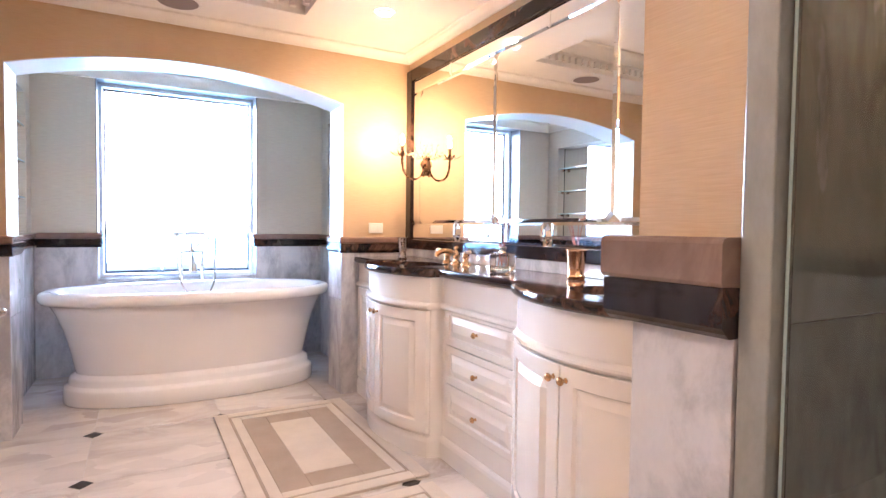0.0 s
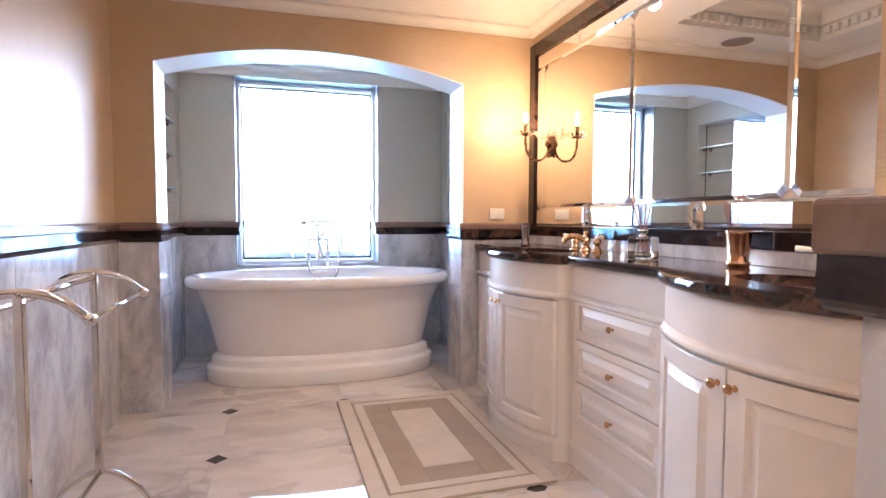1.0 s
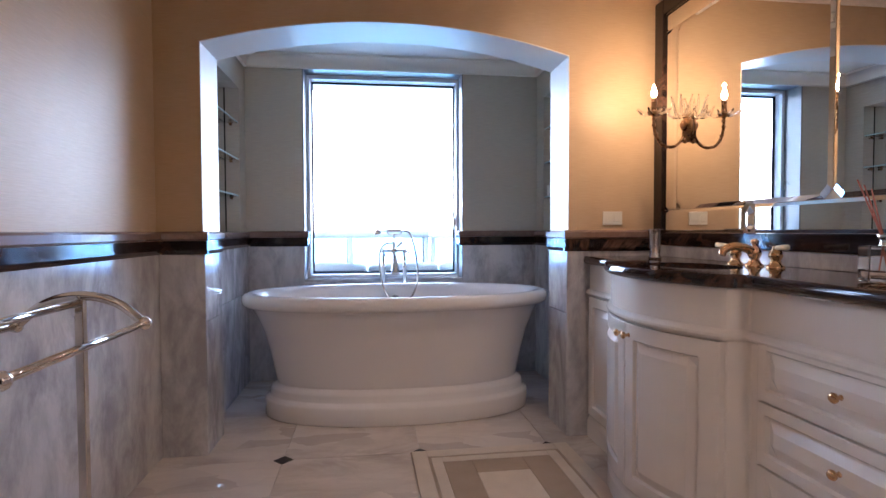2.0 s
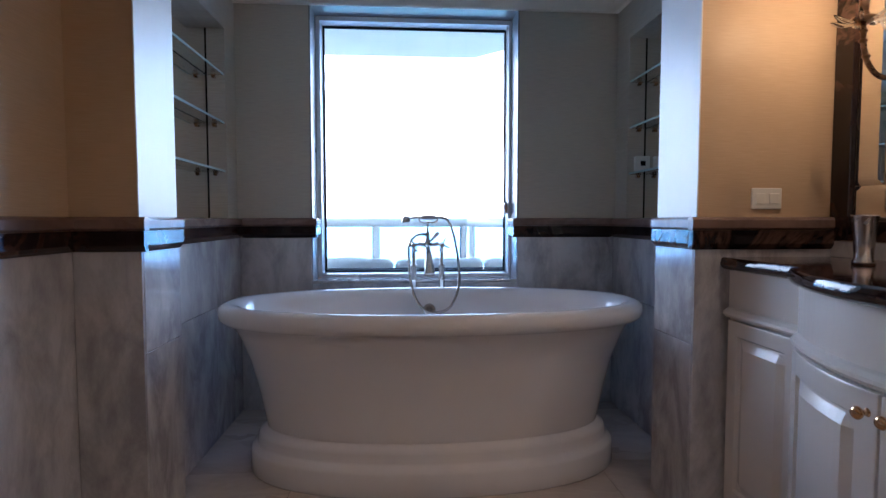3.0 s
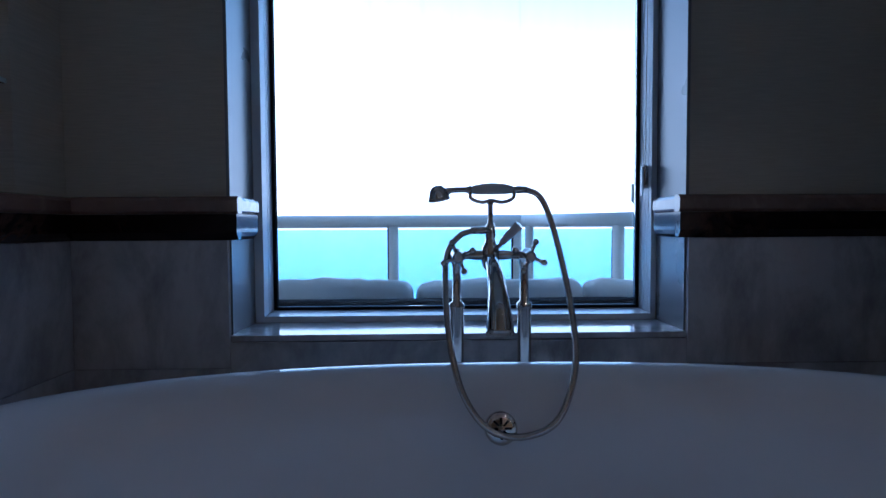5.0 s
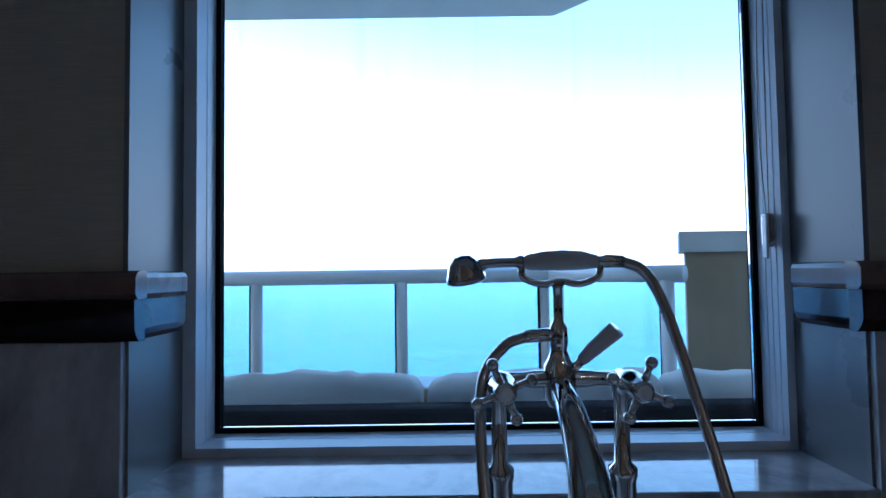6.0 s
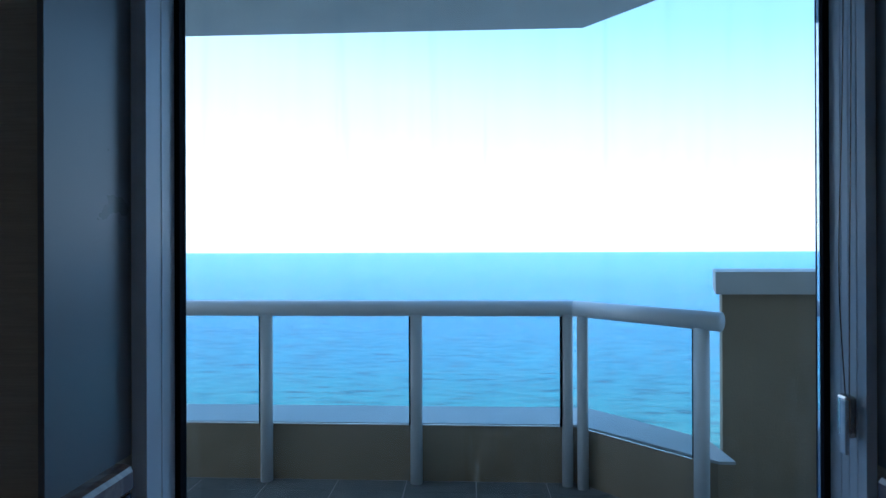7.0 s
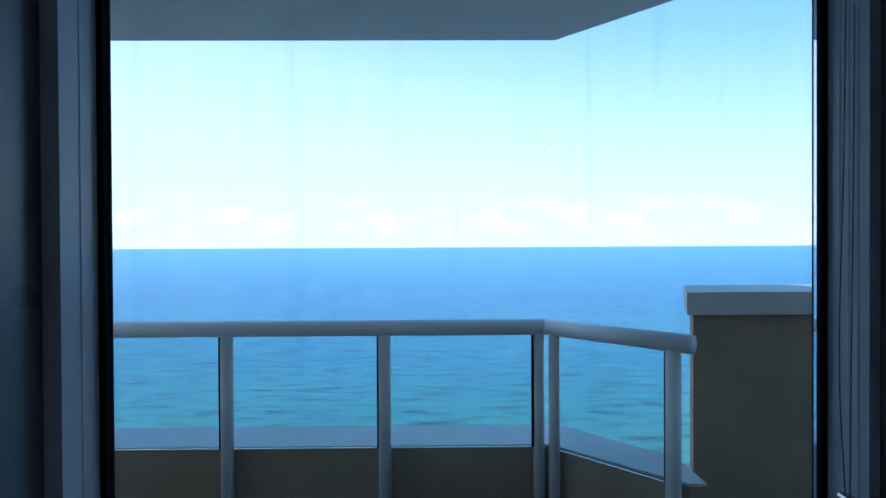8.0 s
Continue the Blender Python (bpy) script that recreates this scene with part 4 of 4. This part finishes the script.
# ---- mirror with marble frame ----
MX = XR - 0.004
mirror = thing("wall_mirror", "wide vanity mirror with a dark brown marble border", "mirror")
for nm, b in (("frame_side", (-0.078, -0.004, 0.946, 2.130)), ("frame_top", (VY0, -0.079, 2.055, 2.130)), ("frame_bottom", (VY0, -0.079, 0.946, 1.006))):
    part(nm, box(XR - 0.022, XR - 0.001, b[0], b[1], b[2], b[3], 0.003), DARK_M, mirror, "dark polished marble border")


def glass_panel(y0, y1, z0, z1, nm, clip=0.0, w=0.016, d=0.0045):
    a = [(y0 + clip, z0), (y1 - clip, z0), (y1, z0 + clip), (y1, z1 - clip), (y1 - clip, z1), (y0 + clip, z1), (y0, z1 - clip), (y0, z0 + clip)] if clip else [(y0, z0), (y1, z0), (y1, z1), (y0, z1)]
    cy, cz = (y0 + y1) / 2, (z0 + z1) / 2
    ky, kz = 1 - 2 * w / (y1 - y0), 1 - 2 * w / (z1 - z0)
    bm = bmesh.new()
    o = [bm.verts.new((MX, y, z)) for y, z in a]
    i = [bm.verts.new((MX - d, cy + (y - cy) * ky, cz + (z - cz) * kz)) for y, z in a]
    bm.faces.new(i)
    for k in range(len(a)):
        j = (k + 1) % len(a)
        bm.faces.new((o[k], o[j], i[j], i[k]))
    bmesh.ops.recalc_face_normals(bm, faces=bm.faces)
    if bm.faces[0].normal.x > 0:
        bmesh.ops.reverse_faces(bm, faces=bm.faces)
    part(nm, bm, MIRROR, mirror)


glass_panel(-0.180, -0.080, 1.115, 1.970, "border_mirror")
for y0, y1 in ((-0.585, -0.080), (-1.465, -0.587), (-2.30, -1.467), (VY0, -2.302)):
    glass_panel(y0, y1, 1.972, 2.054, "border_mirror", 0, 0.012)
SEAMS = (-0.678, -1.475, -2.272)
for y0, y1 in ((SEAMS[0] + 0.030, -0.080), (SEAMS[1] + 0.030, SEAMS[0] - 0.030), (SEAMS[2] + 0.030, SEAMS[1] - 0.030), (VY0, SEAMS[2] - 0.030)):
    glass_panel(y0, y1, 1.007, 1.113, "border_mirror", 0, 0.012)
for y in SEAMS:
    glass_panel(y - 0.028, y + 0.028, 1.009, 1.111, "hexagon_mirror", 0.026, 0.024, 0.010)
for y0, y1 in ((-1.053, -0.182), (-1.866, -1.056), (VY0, -1.869)):
    glass_panel(y0, y1, 1.115, 1.970, "mirror_panel", 0.030)

# ---- sconce on the mirror ----
SX, SY, SZ = MX - 0.008, -0.285, 1.475
sconce = thing("wall_sconce", "antique bronze single-candle sconce with crystal leaves, lit, on the mirror", "sconce")
bm = sphere((SX - 0.004, SY, SZ), 1.0, None, (0.016, 0.040, 0.064), 20, 12)
sphere((SX - 0.022, SY, SZ + 0.012), 0.018, bm, (0.9, 1, 1.3))
sphere((SX - 0.016, SY, SZ - 0.058), 0.010, bm, (1, 1, 1.2))
part("backplate", bm, BRONZE, sconce, smooth=True)


def leaves(x, y, z, reach, rise, n, start=0.0):
    """Crystal leaves curling out and up from a point."""
    bm = bmesh.new()
    for k in range(n):
        a = start + k * 2 * math.pi / n
        c, s = math.cos(a), math.sin(a)
        pts = curve([(x + reach * p * c, y + reach * p * s, z + rise * q) for p, q in ((0.2, 0.0), (0.55, 0.12), (0.82, 0.55), (1.0, 1.0))], 3)
        tube(pts, [0.0055 * math.sin(0.25 + 2.7 * i / (len(pts) - 1)) + 0.0006 for i in range(len(pts))], 6, bm)
    return bm


ex, ey = SX - 0.165, SY
arm_path = curve([(SX - 0.018, SY, SZ - 0.010), (SX - 0.030, SY, SZ - 0.052), (SX - 0.070, SY, SZ - 0.084), (SX - 0.118, SY, SZ - 0.080), (SX - 0.150, SY, SZ - 0.045), (ex + 0.002, ey, SZ + 0.004), (ex, ey, SZ + 0.058)], 7)
arm = part("arm", tube(arm_path, 0.0068, 12), BRONZE, sconce, smooth=True)
for z in (-0.030, 0.010, 0.036):
    part("arm_knop", sphere((ex + (0.010 if z < 0 else 0.001), ey, SZ + z), 0.0105, None, (1, 1, 0.7)), BRONZE, arm, smooth=True)
part("bobeche", lathe([(0.006, 0.0), (0.014, 0.003), (0.026, 0.012), (0.030, 0.020), (0.016, 0.018), (0.012, 0.024)], 20, m=pose(ex, ey, SZ + 0.050)), BRONZE, arm, smooth=True)
part("crystal_leaves", leaves(ex, ey, SZ + 0.058, 0.075, 0.020, 7, 0.3), CRYSTAL, arm, "clear crystal leaves round the drip pan", smooth=True)
part("crystal_crest", leaves(SX - 0.030, SY, SZ + 0.055, 0.050, 0.085, 6, 0.9), CRYSTAL, sconce, "upright clear crystal leaves over the plate", smooth=True)
part("crystal_spray", leaves(SX - 0.040, SY, SZ + 0.045, 0.065, 0.045, 7, 0.2), CRYSTAL, sconce, "low clear crystal leaves over the plate", smooth=True)
part("candle", lathe([(0.011, 0.066), (0.0115, 0.070), (0.0115, 0.128), (0.007, 0.131), (0, 0.131)], 16, m=pose(ex, ey, SZ)), BRONZE, arm, "dark candle sleeve", smooth=True)
part("bulb", lathe([(0.006, 0.130), (0.012, 0.142), (0.0135, 0.151), (0.009, 0.168), (0.003, 0.184), (0, 0.188)], 16, m=pose(ex, ey, SZ)), BULB, arm, "lit candle bulb", smooth=True)
lamp = new("sconce_glow", bpy.data.lights.new("sconce_glow", "POINT"))
lamp.data.energy, lamp.data.color, lamp.data.shadow_soft_size = SCONCE_W, (1.0, 0.66, 0.32), 0.006
lamp.location = (ex, ey, SZ + 0.196)

# ---- plates on the arch wall ----
plate = thing("wall_outlet", "ivory double outlet plate above the chair rail", "outlet")
part("cover", box(1.033, 1.133, -0.008, -0.001, 1.045, 1.112, 0.003), PLASTIC, plate)
for x in (1.060, 1.106):
    part("socket", box(x - 0.016, x + 0.016, -0.0105, -0.0082, 1.062, 1.095, 0.002), PLASTIC, plate)

# ---- ceiling fixtures ----
for x, y in DOWNLIGHTS:
    z = TZ if TX0 < x < TX1 and TY0 < y < TY1 else ZC
    d = thing("recessed_downlight", "small round recessed ceiling downlight, lit", "downlight", "downlights")
    part("trim_ring", lathe([(0.034, -0.010), (0.036, -0.003), (0.050, -0.005), (0.052, -0.001), (0.052, 0.0)], 24, m=pose(x, y, z - 0.0005)), CEIL, d, smooth=True)
    part("lens", lathe([(0, -0.004), (0.034, -0.004)], 24, m=pose(x, y, z - 0.0005)), LAMP, d, "glowing warm lens")
    l = new("downlight_beam", bpy.data.lights.new("downlight_beam", "SPOT"))
    l.data.energy, l.data.color, l.data.spot_size, l.data.spot_blend, l.data.shadow_soft_size = DOWN_W, WARM, radians(150), 0.7, 0.035
    l.location = (x, y, z - 0.02)
sp = thing("ceiling_speaker", "round brown ceiling speaker grille", "speaker")
part("rim", lathe([(0.098, -0.003), (0.106, -0.006), (0.112, -0.004), (0.112, 0)], 32, m=pose(-0.10, -0.20, ZC - 0.0005)), CEIL, sp, smooth=True)
part("grille", lathe([(0, -0.003), (0.098, -0.003)], 32, m=pose(-0.10, -0.20, ZC - 0.0005)), SPEAKER, sp)

# ---- towel stand ----
stand = thing("towel_stand", "polished nickel free-standing towel rail with curved arms", "towel stand")
RX, RY0, RY1, RZ = -0.838, -1.635, -1.085, 0.853
for y in (RY0, RY1):
    part("post", box(RX - 0.0105, RX + 0.0105, y - 0.0105, y + 0.0105, 0.15, RZ, 0.002), CHROME, stand)
    arc = curve([(RX - 0.15, y, RZ - 0.068), (RX - 0.085, y, RZ - 0.016), (RX, y, RZ + 0.004), (RX + 0.085, y, RZ - 0.016), (RX + 0.15, y, RZ - 0.068)], 7)
    arm = part("curved_arm", tube(arc, 0.0115, 14), CHROME, stand, smooth=True)
    for s in (-1, 1):
        part("arm_ball", sphere((RX + s * 0.152, y, RZ - 0.070), 0.017), CHROME, arm, smooth=True)
    foot = curve([(RX - 0.17, y, 0.012), (RX - 0.12, y, 0.09), (RX - 0.05, y, 0.145), (RX, y, 0.155), (RX + 0.05, y, 0.145), (RX + 0.12, y, 0.09), (RX + 0.17, y, 0.012)], 6)
    ft = part("curved_foot", tube(foot, 0.0105, 14), CHROME, stand, smooth=True)
    for s in (-1, 1):
        part("foot_ball", sphere((RX + s * 0.172, y, 0.0135), 0.0135), CHROME, ft, smooth=True)
    part("joint", sphere((RX, y, RZ - 0.002), 0.0135), CHROME, arm, smooth=True)
for dx, z in ((0, RZ - 0.014), (-0.152, RZ - 0.070), (0.152, RZ - 0.070), (0, 0.150)):
    part("rail", tube([(RX + dx, RY0, z), (RX + dx, RY1, z)], 0.0085, 12), CHROME, stand, smooth=True)


# ---- rugs ----
def rug(x0, x1, y0, y1, turn):
    cx, cy, w, h = (x0 + x1) / 2, (y0 + y1) / 2, (x1 - x0) / 2, (y1 - y0) / 2
    r = thing("bath_rug", "cream bath rug with a broad brown border stripe", "rug", "bath rugs", pose(cx, cy, 0, 0, 0, turn))

    def band(nm, o, i, z, mat):
        bm = bmesh.new()
        box(-w + o, -w + i, -h + o, h - o, 0.0005, z, 0.002, 1, bm)
        box(w - i, w - o, -h + o, h - o, 0.0005, z, 0.002, 1, bm)
        box(-w + i, w - i, -h + o, -h + i, 0.0005, z, 0.002, 1, bm)
        box(-w + i, w - i, h - i, h - o, 0.0005, z, 0.002, 1, bm)
        part(nm, bm, mat, r)

    band("edge", 0.0, 0.068, 0.014, RUG_C)
    band("fine_stripe", 0.068, 0.080, 0.011, RUG_B)
    band("inner_edge", 0.080, 0.128, 0.014, RUG_C)
    band("broad_stripe", 0.128, 0.255, 0.013, RUG_B)
    part("field", box(-w + 0.255, w - 0.255, -h + 0.255, h - 0.255, 0.0005, 0.014, 0.002, 1), RUG_C, r)


rug(0.077, 0.815, -1.320, -0.122, 0.8)
rug(0.075, 0.805, -2.56, -1.385, 0.5)

# ---- terrace outside ----
TF = -0.04
setting(part("terrace_floor", box(-5, 5, 1.6, 4.1, TF - 0.2, TF - 0.003), GROUT), "pale tiled terrace floor", "floor")
bm = bmesh.new()
prism([(-5, 1.5), (2.75, 1.5), (0.636, 3.83), (-5, 3.83)], "z", 2.627, 2.88, bm)
setting(part("terrace_soffit", bm, SOFFIT), "pale plastered slab over the terrace", "ceiling")
setting(part("facade", box(-5, AL - 0.302, Y1 - 0.1, Y1 + 0.02, -3, 6), STUCCO), "tan stuccoed outer wall", "wall")
setting(part("facade", box(AR + 0.302, 5, Y1 - 0.1, Y1 + 0.02, -3, 6), STUCCO), "tan stuccoed outer wall", "wall")

KY, KX, KEX, KEY = 3.80, 0.575, 1.10, 3.265
curb = setting(new("parapet"), "low tan parapet with a pale coping", "parapet")
bm = prism([(-5, KY + 0.03), (KX + 0.02, KY + 0.03), (KEX + 0.06, KEY + 0.03), (1.24, KEY + 0.03), (1.24, KEY + 0.33), (KX + 0.14, KY + 0.36), (-5, KY + 0.36)], "z", TF - 0.6, 0.286)
part("upstand", bm, STUCCO, curb)
bm = prism([(-5, KY + 0.024), (KX + 0.022, KY + 0.024), (KEX + 0.064, KEY + 0.024), (1.242, KEY + 0.024), (1.242, KEY + 0.34), (KX + 0.145, KY + 0.37), (-5, KY + 0.37)], "z", 0.287, 0.302)
part("coping", bm, COPING, curb)
rails = thing("terrace_railing", "pale metal terrace railing with round posts and clear glass panels", "railing")
hr = [(-5, KY, 0.984), (KX - 0.05, KY, 0.984), (KX, KY, 0.984)]
part("handrail", tube(hr, 0.046, 20), RAILPAINT, rails, smooth=True)
part("handrail", tube([(KX - 0.012, KY + 0.006, 0.984), (KEX + 0.045, KEY - 0.046, 0.984)], 0.046, 20), RAILPAINT, rails, smooth=True)
POSTS = [(-3.03, KY), (-2.135, KY), (-1.242, KY), (-0.349, KY), (KX - 0.045, KY - 0.005), (KX + 0.035, KY - 0.045), (KEX - 0.02, KEY + 0.025)]
for x, y in POSTS:
    part("post", tube([(x, y - 0.005, TF), (x, y - 0.005, 0.95)], 0.036 if abs(x - KX) > 0.1 else 0.032, 16), RAILPAINT, rails, smooth=True)
for (xa, ya), (xb, yb) in zip(POSTS, POSTS[1:]):
    d = Vector((xb - xa, yb - ya, 0))
    if d.length < 0.2:
        continue
    n = Vector((-d.y, d.x, 0)).normalized()
    a, b = Vector((xa, ya, 0)) + d.normalized() * 0.035, Vector((xb, yb, 0)) - d.normalized() * 0.035
    bm = prism([tuple((a + n * 0.003)[:2]), tuple((b + n * 0.003)[:2]), tuple((b - n * 0.003)[:2]), tuple((a - n * 0.003)[:2])], "z", 0.302, 0.94)
    gl = part("glass_panel", bm, RAIL_GLASS, rails, "clear glass infill")
    gl.visible_shadow = False
    part("gasket", box(b.x - 0.007, b.x + 0.003, b.y - 0.02, b.y + 0.004, 0.302, 0.94), GASKET, rails)
pier = setting(new("terrace_pier"), "tan stuccoed terrace pier with a pale coping", "pier")
part("shaft", prism([(1.245, 3.43), (3.6, 3.43), (3.6, 3.80), (1.40, 3.80)], "z", TF, 1.10), STUCCO, pier)
part("coping", prism([(1.195, 3.39), (3.7, 3.39), (3.7, 3.85), (1.385, 3.85)], "z", 1.10, 1.212), COPING, pier)

# outdoor sofa with its back to the window
sofa = thing("outdoor_sofa", "dark woven outdoor sofa with pale back cushions, backed against the window", "sofa")
part("back_frame", box(-1.30, 1.60, 1.64, 1.70, TF + 0.08, 0.715, 0.012), WICKER, sofa)
part("seat_frame", box(-1.30, 1.60, 1.70, 2.45, TF + 0.08, 0.28, 0.02), WICKER, sofa)
for x in (-1.25, 1.55):
    for y in (1.68, 2.40):
        part("foot", box(x - 0.03, x + 0.03, y - 0.03, y + 0.03, TF, TF + 0.085), WICKER, sofa)


def cushion(nm, x0, x1, y0, y1, z0, z1, seed):
    bm = box(x0, x1, y0, y1, z0, z1, 0.030, 4)
    bmesh.ops.subdivide_edges(bm, edges=[e for e in bm.edges if e.calc_length() > 0.08], cuts=15, use_grid_fill=True)
    for v in bm.verts:
        q = Vector((v.co.x * 5 + seed, v.co.y * 5, v.co.z * 5))
        k = noise.noise(q) * 0.026 + noise.noise(Vector((q.x * 4.5, q.y, q.z * 1.5))) * 0.018 + noise.noise(Vector((q.x * 9 + 3, q.y, q.z * 2))) * 0.008
        mid = 1 - ((v.co.x - (x0 + x1) / 2) / ((x1 - x0) / 2)) ** 2
        v.co.z += (0.010 * min(mid * 3, 1) + 0.38 * k) if v.co.z > (z0 + z1) / 2 else 0
        v.co.y += k * 0.8
    ob = part(nm, bm, CUSHION, sofa, "pale outdoor cushion, slightly rumpled", smooth=True)
    zt = z1 - 0.055
    ob2 = part("piping", tube([(x0 + 0.02 + (x1 - x0 - 0.04) * k / 10, y0 + 0.012, zt + 0.010 * math.sin(k * 1.1 + seed)) for k in range(11)], 0.006, 6), CUSHION, ob, smooth=True)


for k, (x0, x1) in enumerate(((-1.26, -0.705), (-0.695, -0.140), (-0.130, 0.425), (0.435, 0.99), (1.0, 1.55))):
    cushion("back_cushion", x0, x1, 1.705, 1.805, 0.40, 0.758, k * 3.7)
    cushion("seat_cushion", x0, x1, 1.815, 2.44, 0.283, 0.40, k * 2.3 + 9)

# sea to the horizon
SEAZ = -20.0
bm = bmesh.new()
vs = [bm.verts.new(p) for p in ((-4200, -200, SEAZ), (4200, -200, SEAZ), (4200, 4300, SEAZ), (-4200, 4300, SEAZ))]
bm.faces.new(vs)
setting(part("water", bm, SEA), "calm turquoise sea deepening to blue, with haze painted paler at the horizon", "sea")


# ---- marble pieces of walls and floor ----
def slab(parent, nm, mat, x0, x1, y0, y1, z0, z1):
    return part(nm, box(x0, x1, y0, y1, z0, z1, 0.0012, 1), mat, parent)


def wainscot(parent, axis, plane, out, a, b, mat, levels, thick=0.012, start=None, pitch=0.61, nm="marble_slab"):
    """Slabs on a wall: axis 'x' runs along x at y = plane, and the other way round."""
    cuts = [a]
    t = a + pitch if start is None else start
    while t < b - 0.02:
        if t > a + 0.02:
            cuts.append(t)
        t += pitch
    cuts.append(b)
    for u0, u1 in zip(cuts, cuts[1:]):
        for z0, z1 in zip(levels, levels[1:]):
            q = sorted((plane, plane + out * thick))
            g = 0.0006
            if axis == "x":
                slab(parent, nm, mat, u0 + g, u1 - g, q[0], q[1], z0 + g, z1 - g)
            else:
                slab(parent, nm, mat, q[0], q[1], u0 + g, u1 - g, z0 + g, z1 - g)


LV = [0.0, 0.61, RB]
wainscot(wall_left, "y", XL, 1, YB, 0.0, WALL_M, [0.0, RB], start=YB + 0.6, pitch=1.22)
wainscot(wall_arch, "x", 0.0, -1, XL + 0.013, -AX + 0.012, WALL_M, [0.0, RB])
wainscot(wall_arch, "x", 0.0, -1, AX - 0.012, XR - 0.001, WALL_M, [0.0, RB])
wainscot(wall_arch, "y", -AX, 1, 0.0, AT, WALL_M, LV)
wainscot(wall_arch, "y", AX, -1, 0.0, AT, WALL_M, LV)
alc_l, alc_r, wall_w = bpy.data.objects["wall_alcove_left"], bpy.data.objects["wall_alcove_right"], bpy.data.objects["wall_window"]
wainscot(alc_l, "y", AL, 1, AT, AY, WALL_M, LV)
wainscot(alc_r, "y", AR, -1, AT, AY, WALL_M, LV)
wainscot(wall_w, "x", AY, -1, AL + 0.013, WX0, WALL_M, LV)
wainscot(wall_w, "x", AY, -1, WX1, AR - 0.013, WALL_M, LV)
wainscot(wall_w, "x", AY, -1, WX0, WX1, WALL_M, [0.0, WZ0 - 0.002], pitch=1.2)
wainscot(wall_wing, "y", PX, -1, PY0, PY1, WALL_M, [0.0, 0.915])
wainscot(wall_wing, "x", PY0, -1, PX + 0.052, XR - 0.021, SHOWER_M, [0.0, 0.30, 0.61, 0.93, 1.54, ZC - 0.004], nm="marble_tile")
wainscot(wall_shower, "y", XR - 0.02, -1, -4.4, PY0 - 0.013, SHOWER_M, [0.0, 0.30, 0.61, 0.93, 1.54, ZC - 0.004], nm="marble_tile")

# floor of octagon-cornered tiles with dark insets
P, OX, OY, CUT = 0.612, 0.112, -0.108, 0.045


def clipped(poly, x0, x1, y0, y1):
    for axis, lim, keep in ((0, x0, 1), (0, x1, -1), (1, y0, 1), (1, y1, -1)):
        out = []
        for k in range(len(poly)):
            a, b = poly[k], poly[(k + 1) % len(poly)]
            ia, ib = keep * (a[axis] - lim) >= 0, keep * (b[axis] - lim) >= 0
            if ia:
                out.append(a)
            if ia != ib:
                t = (lim - a[axis]) / (b[axis] - a[axis])
                out.append((a[0] + t * (b[0] - a[0]), a[1] + t * (b[1] - a[1])))
        poly = out
        if len(poly) < 3:
            return None
    return poly


g = 0.0011
for i in range(-3, 3):
    for j in range(-10, 4):
        x, y = OX + i * P, OY + j * P
        oct8 = [(x + CUT + g, y + g), (x + P - CUT - g, y + g), (x + P - g, y + CUT + g), (x + P - g, y + P - CUT - g), (x + P - CUT - g, y + P - g), (x + CUT + g, y + P - g), (x + g, y + P - CUT - g), (x + g, y + CUT + g)]
        poly = clipped(oct8, XL, XR, YB, AY)
        if poly:
            part("floor_tile", prism(poly, "z", -0.012, 0.0), FLOOR_M, floor)
        q = CUT - g
        poly = clipped([(x - q, y), (x, y - q), (x + q, y), (x, y + q)], XL, XR, YB, AY)
        if poly:
            part("floor_inset", prism(poly, "z", -0.012, 0.0002), BLACK_M, floor)

# terrace tiles
terrace = bpy.data.objects["terrace_floor"]
for i in range(-5, 6):
    for j in range(0, 6):
        x, y = i * 0.41, 1.62 + j * 0.41
        part("terrace_tile", box(x + 0.003, x + 0.407, y + 0.003, min(y + 0.407, 3.82), TF - 0.012, TF, 0.002, 1), TERRACE, terrace)
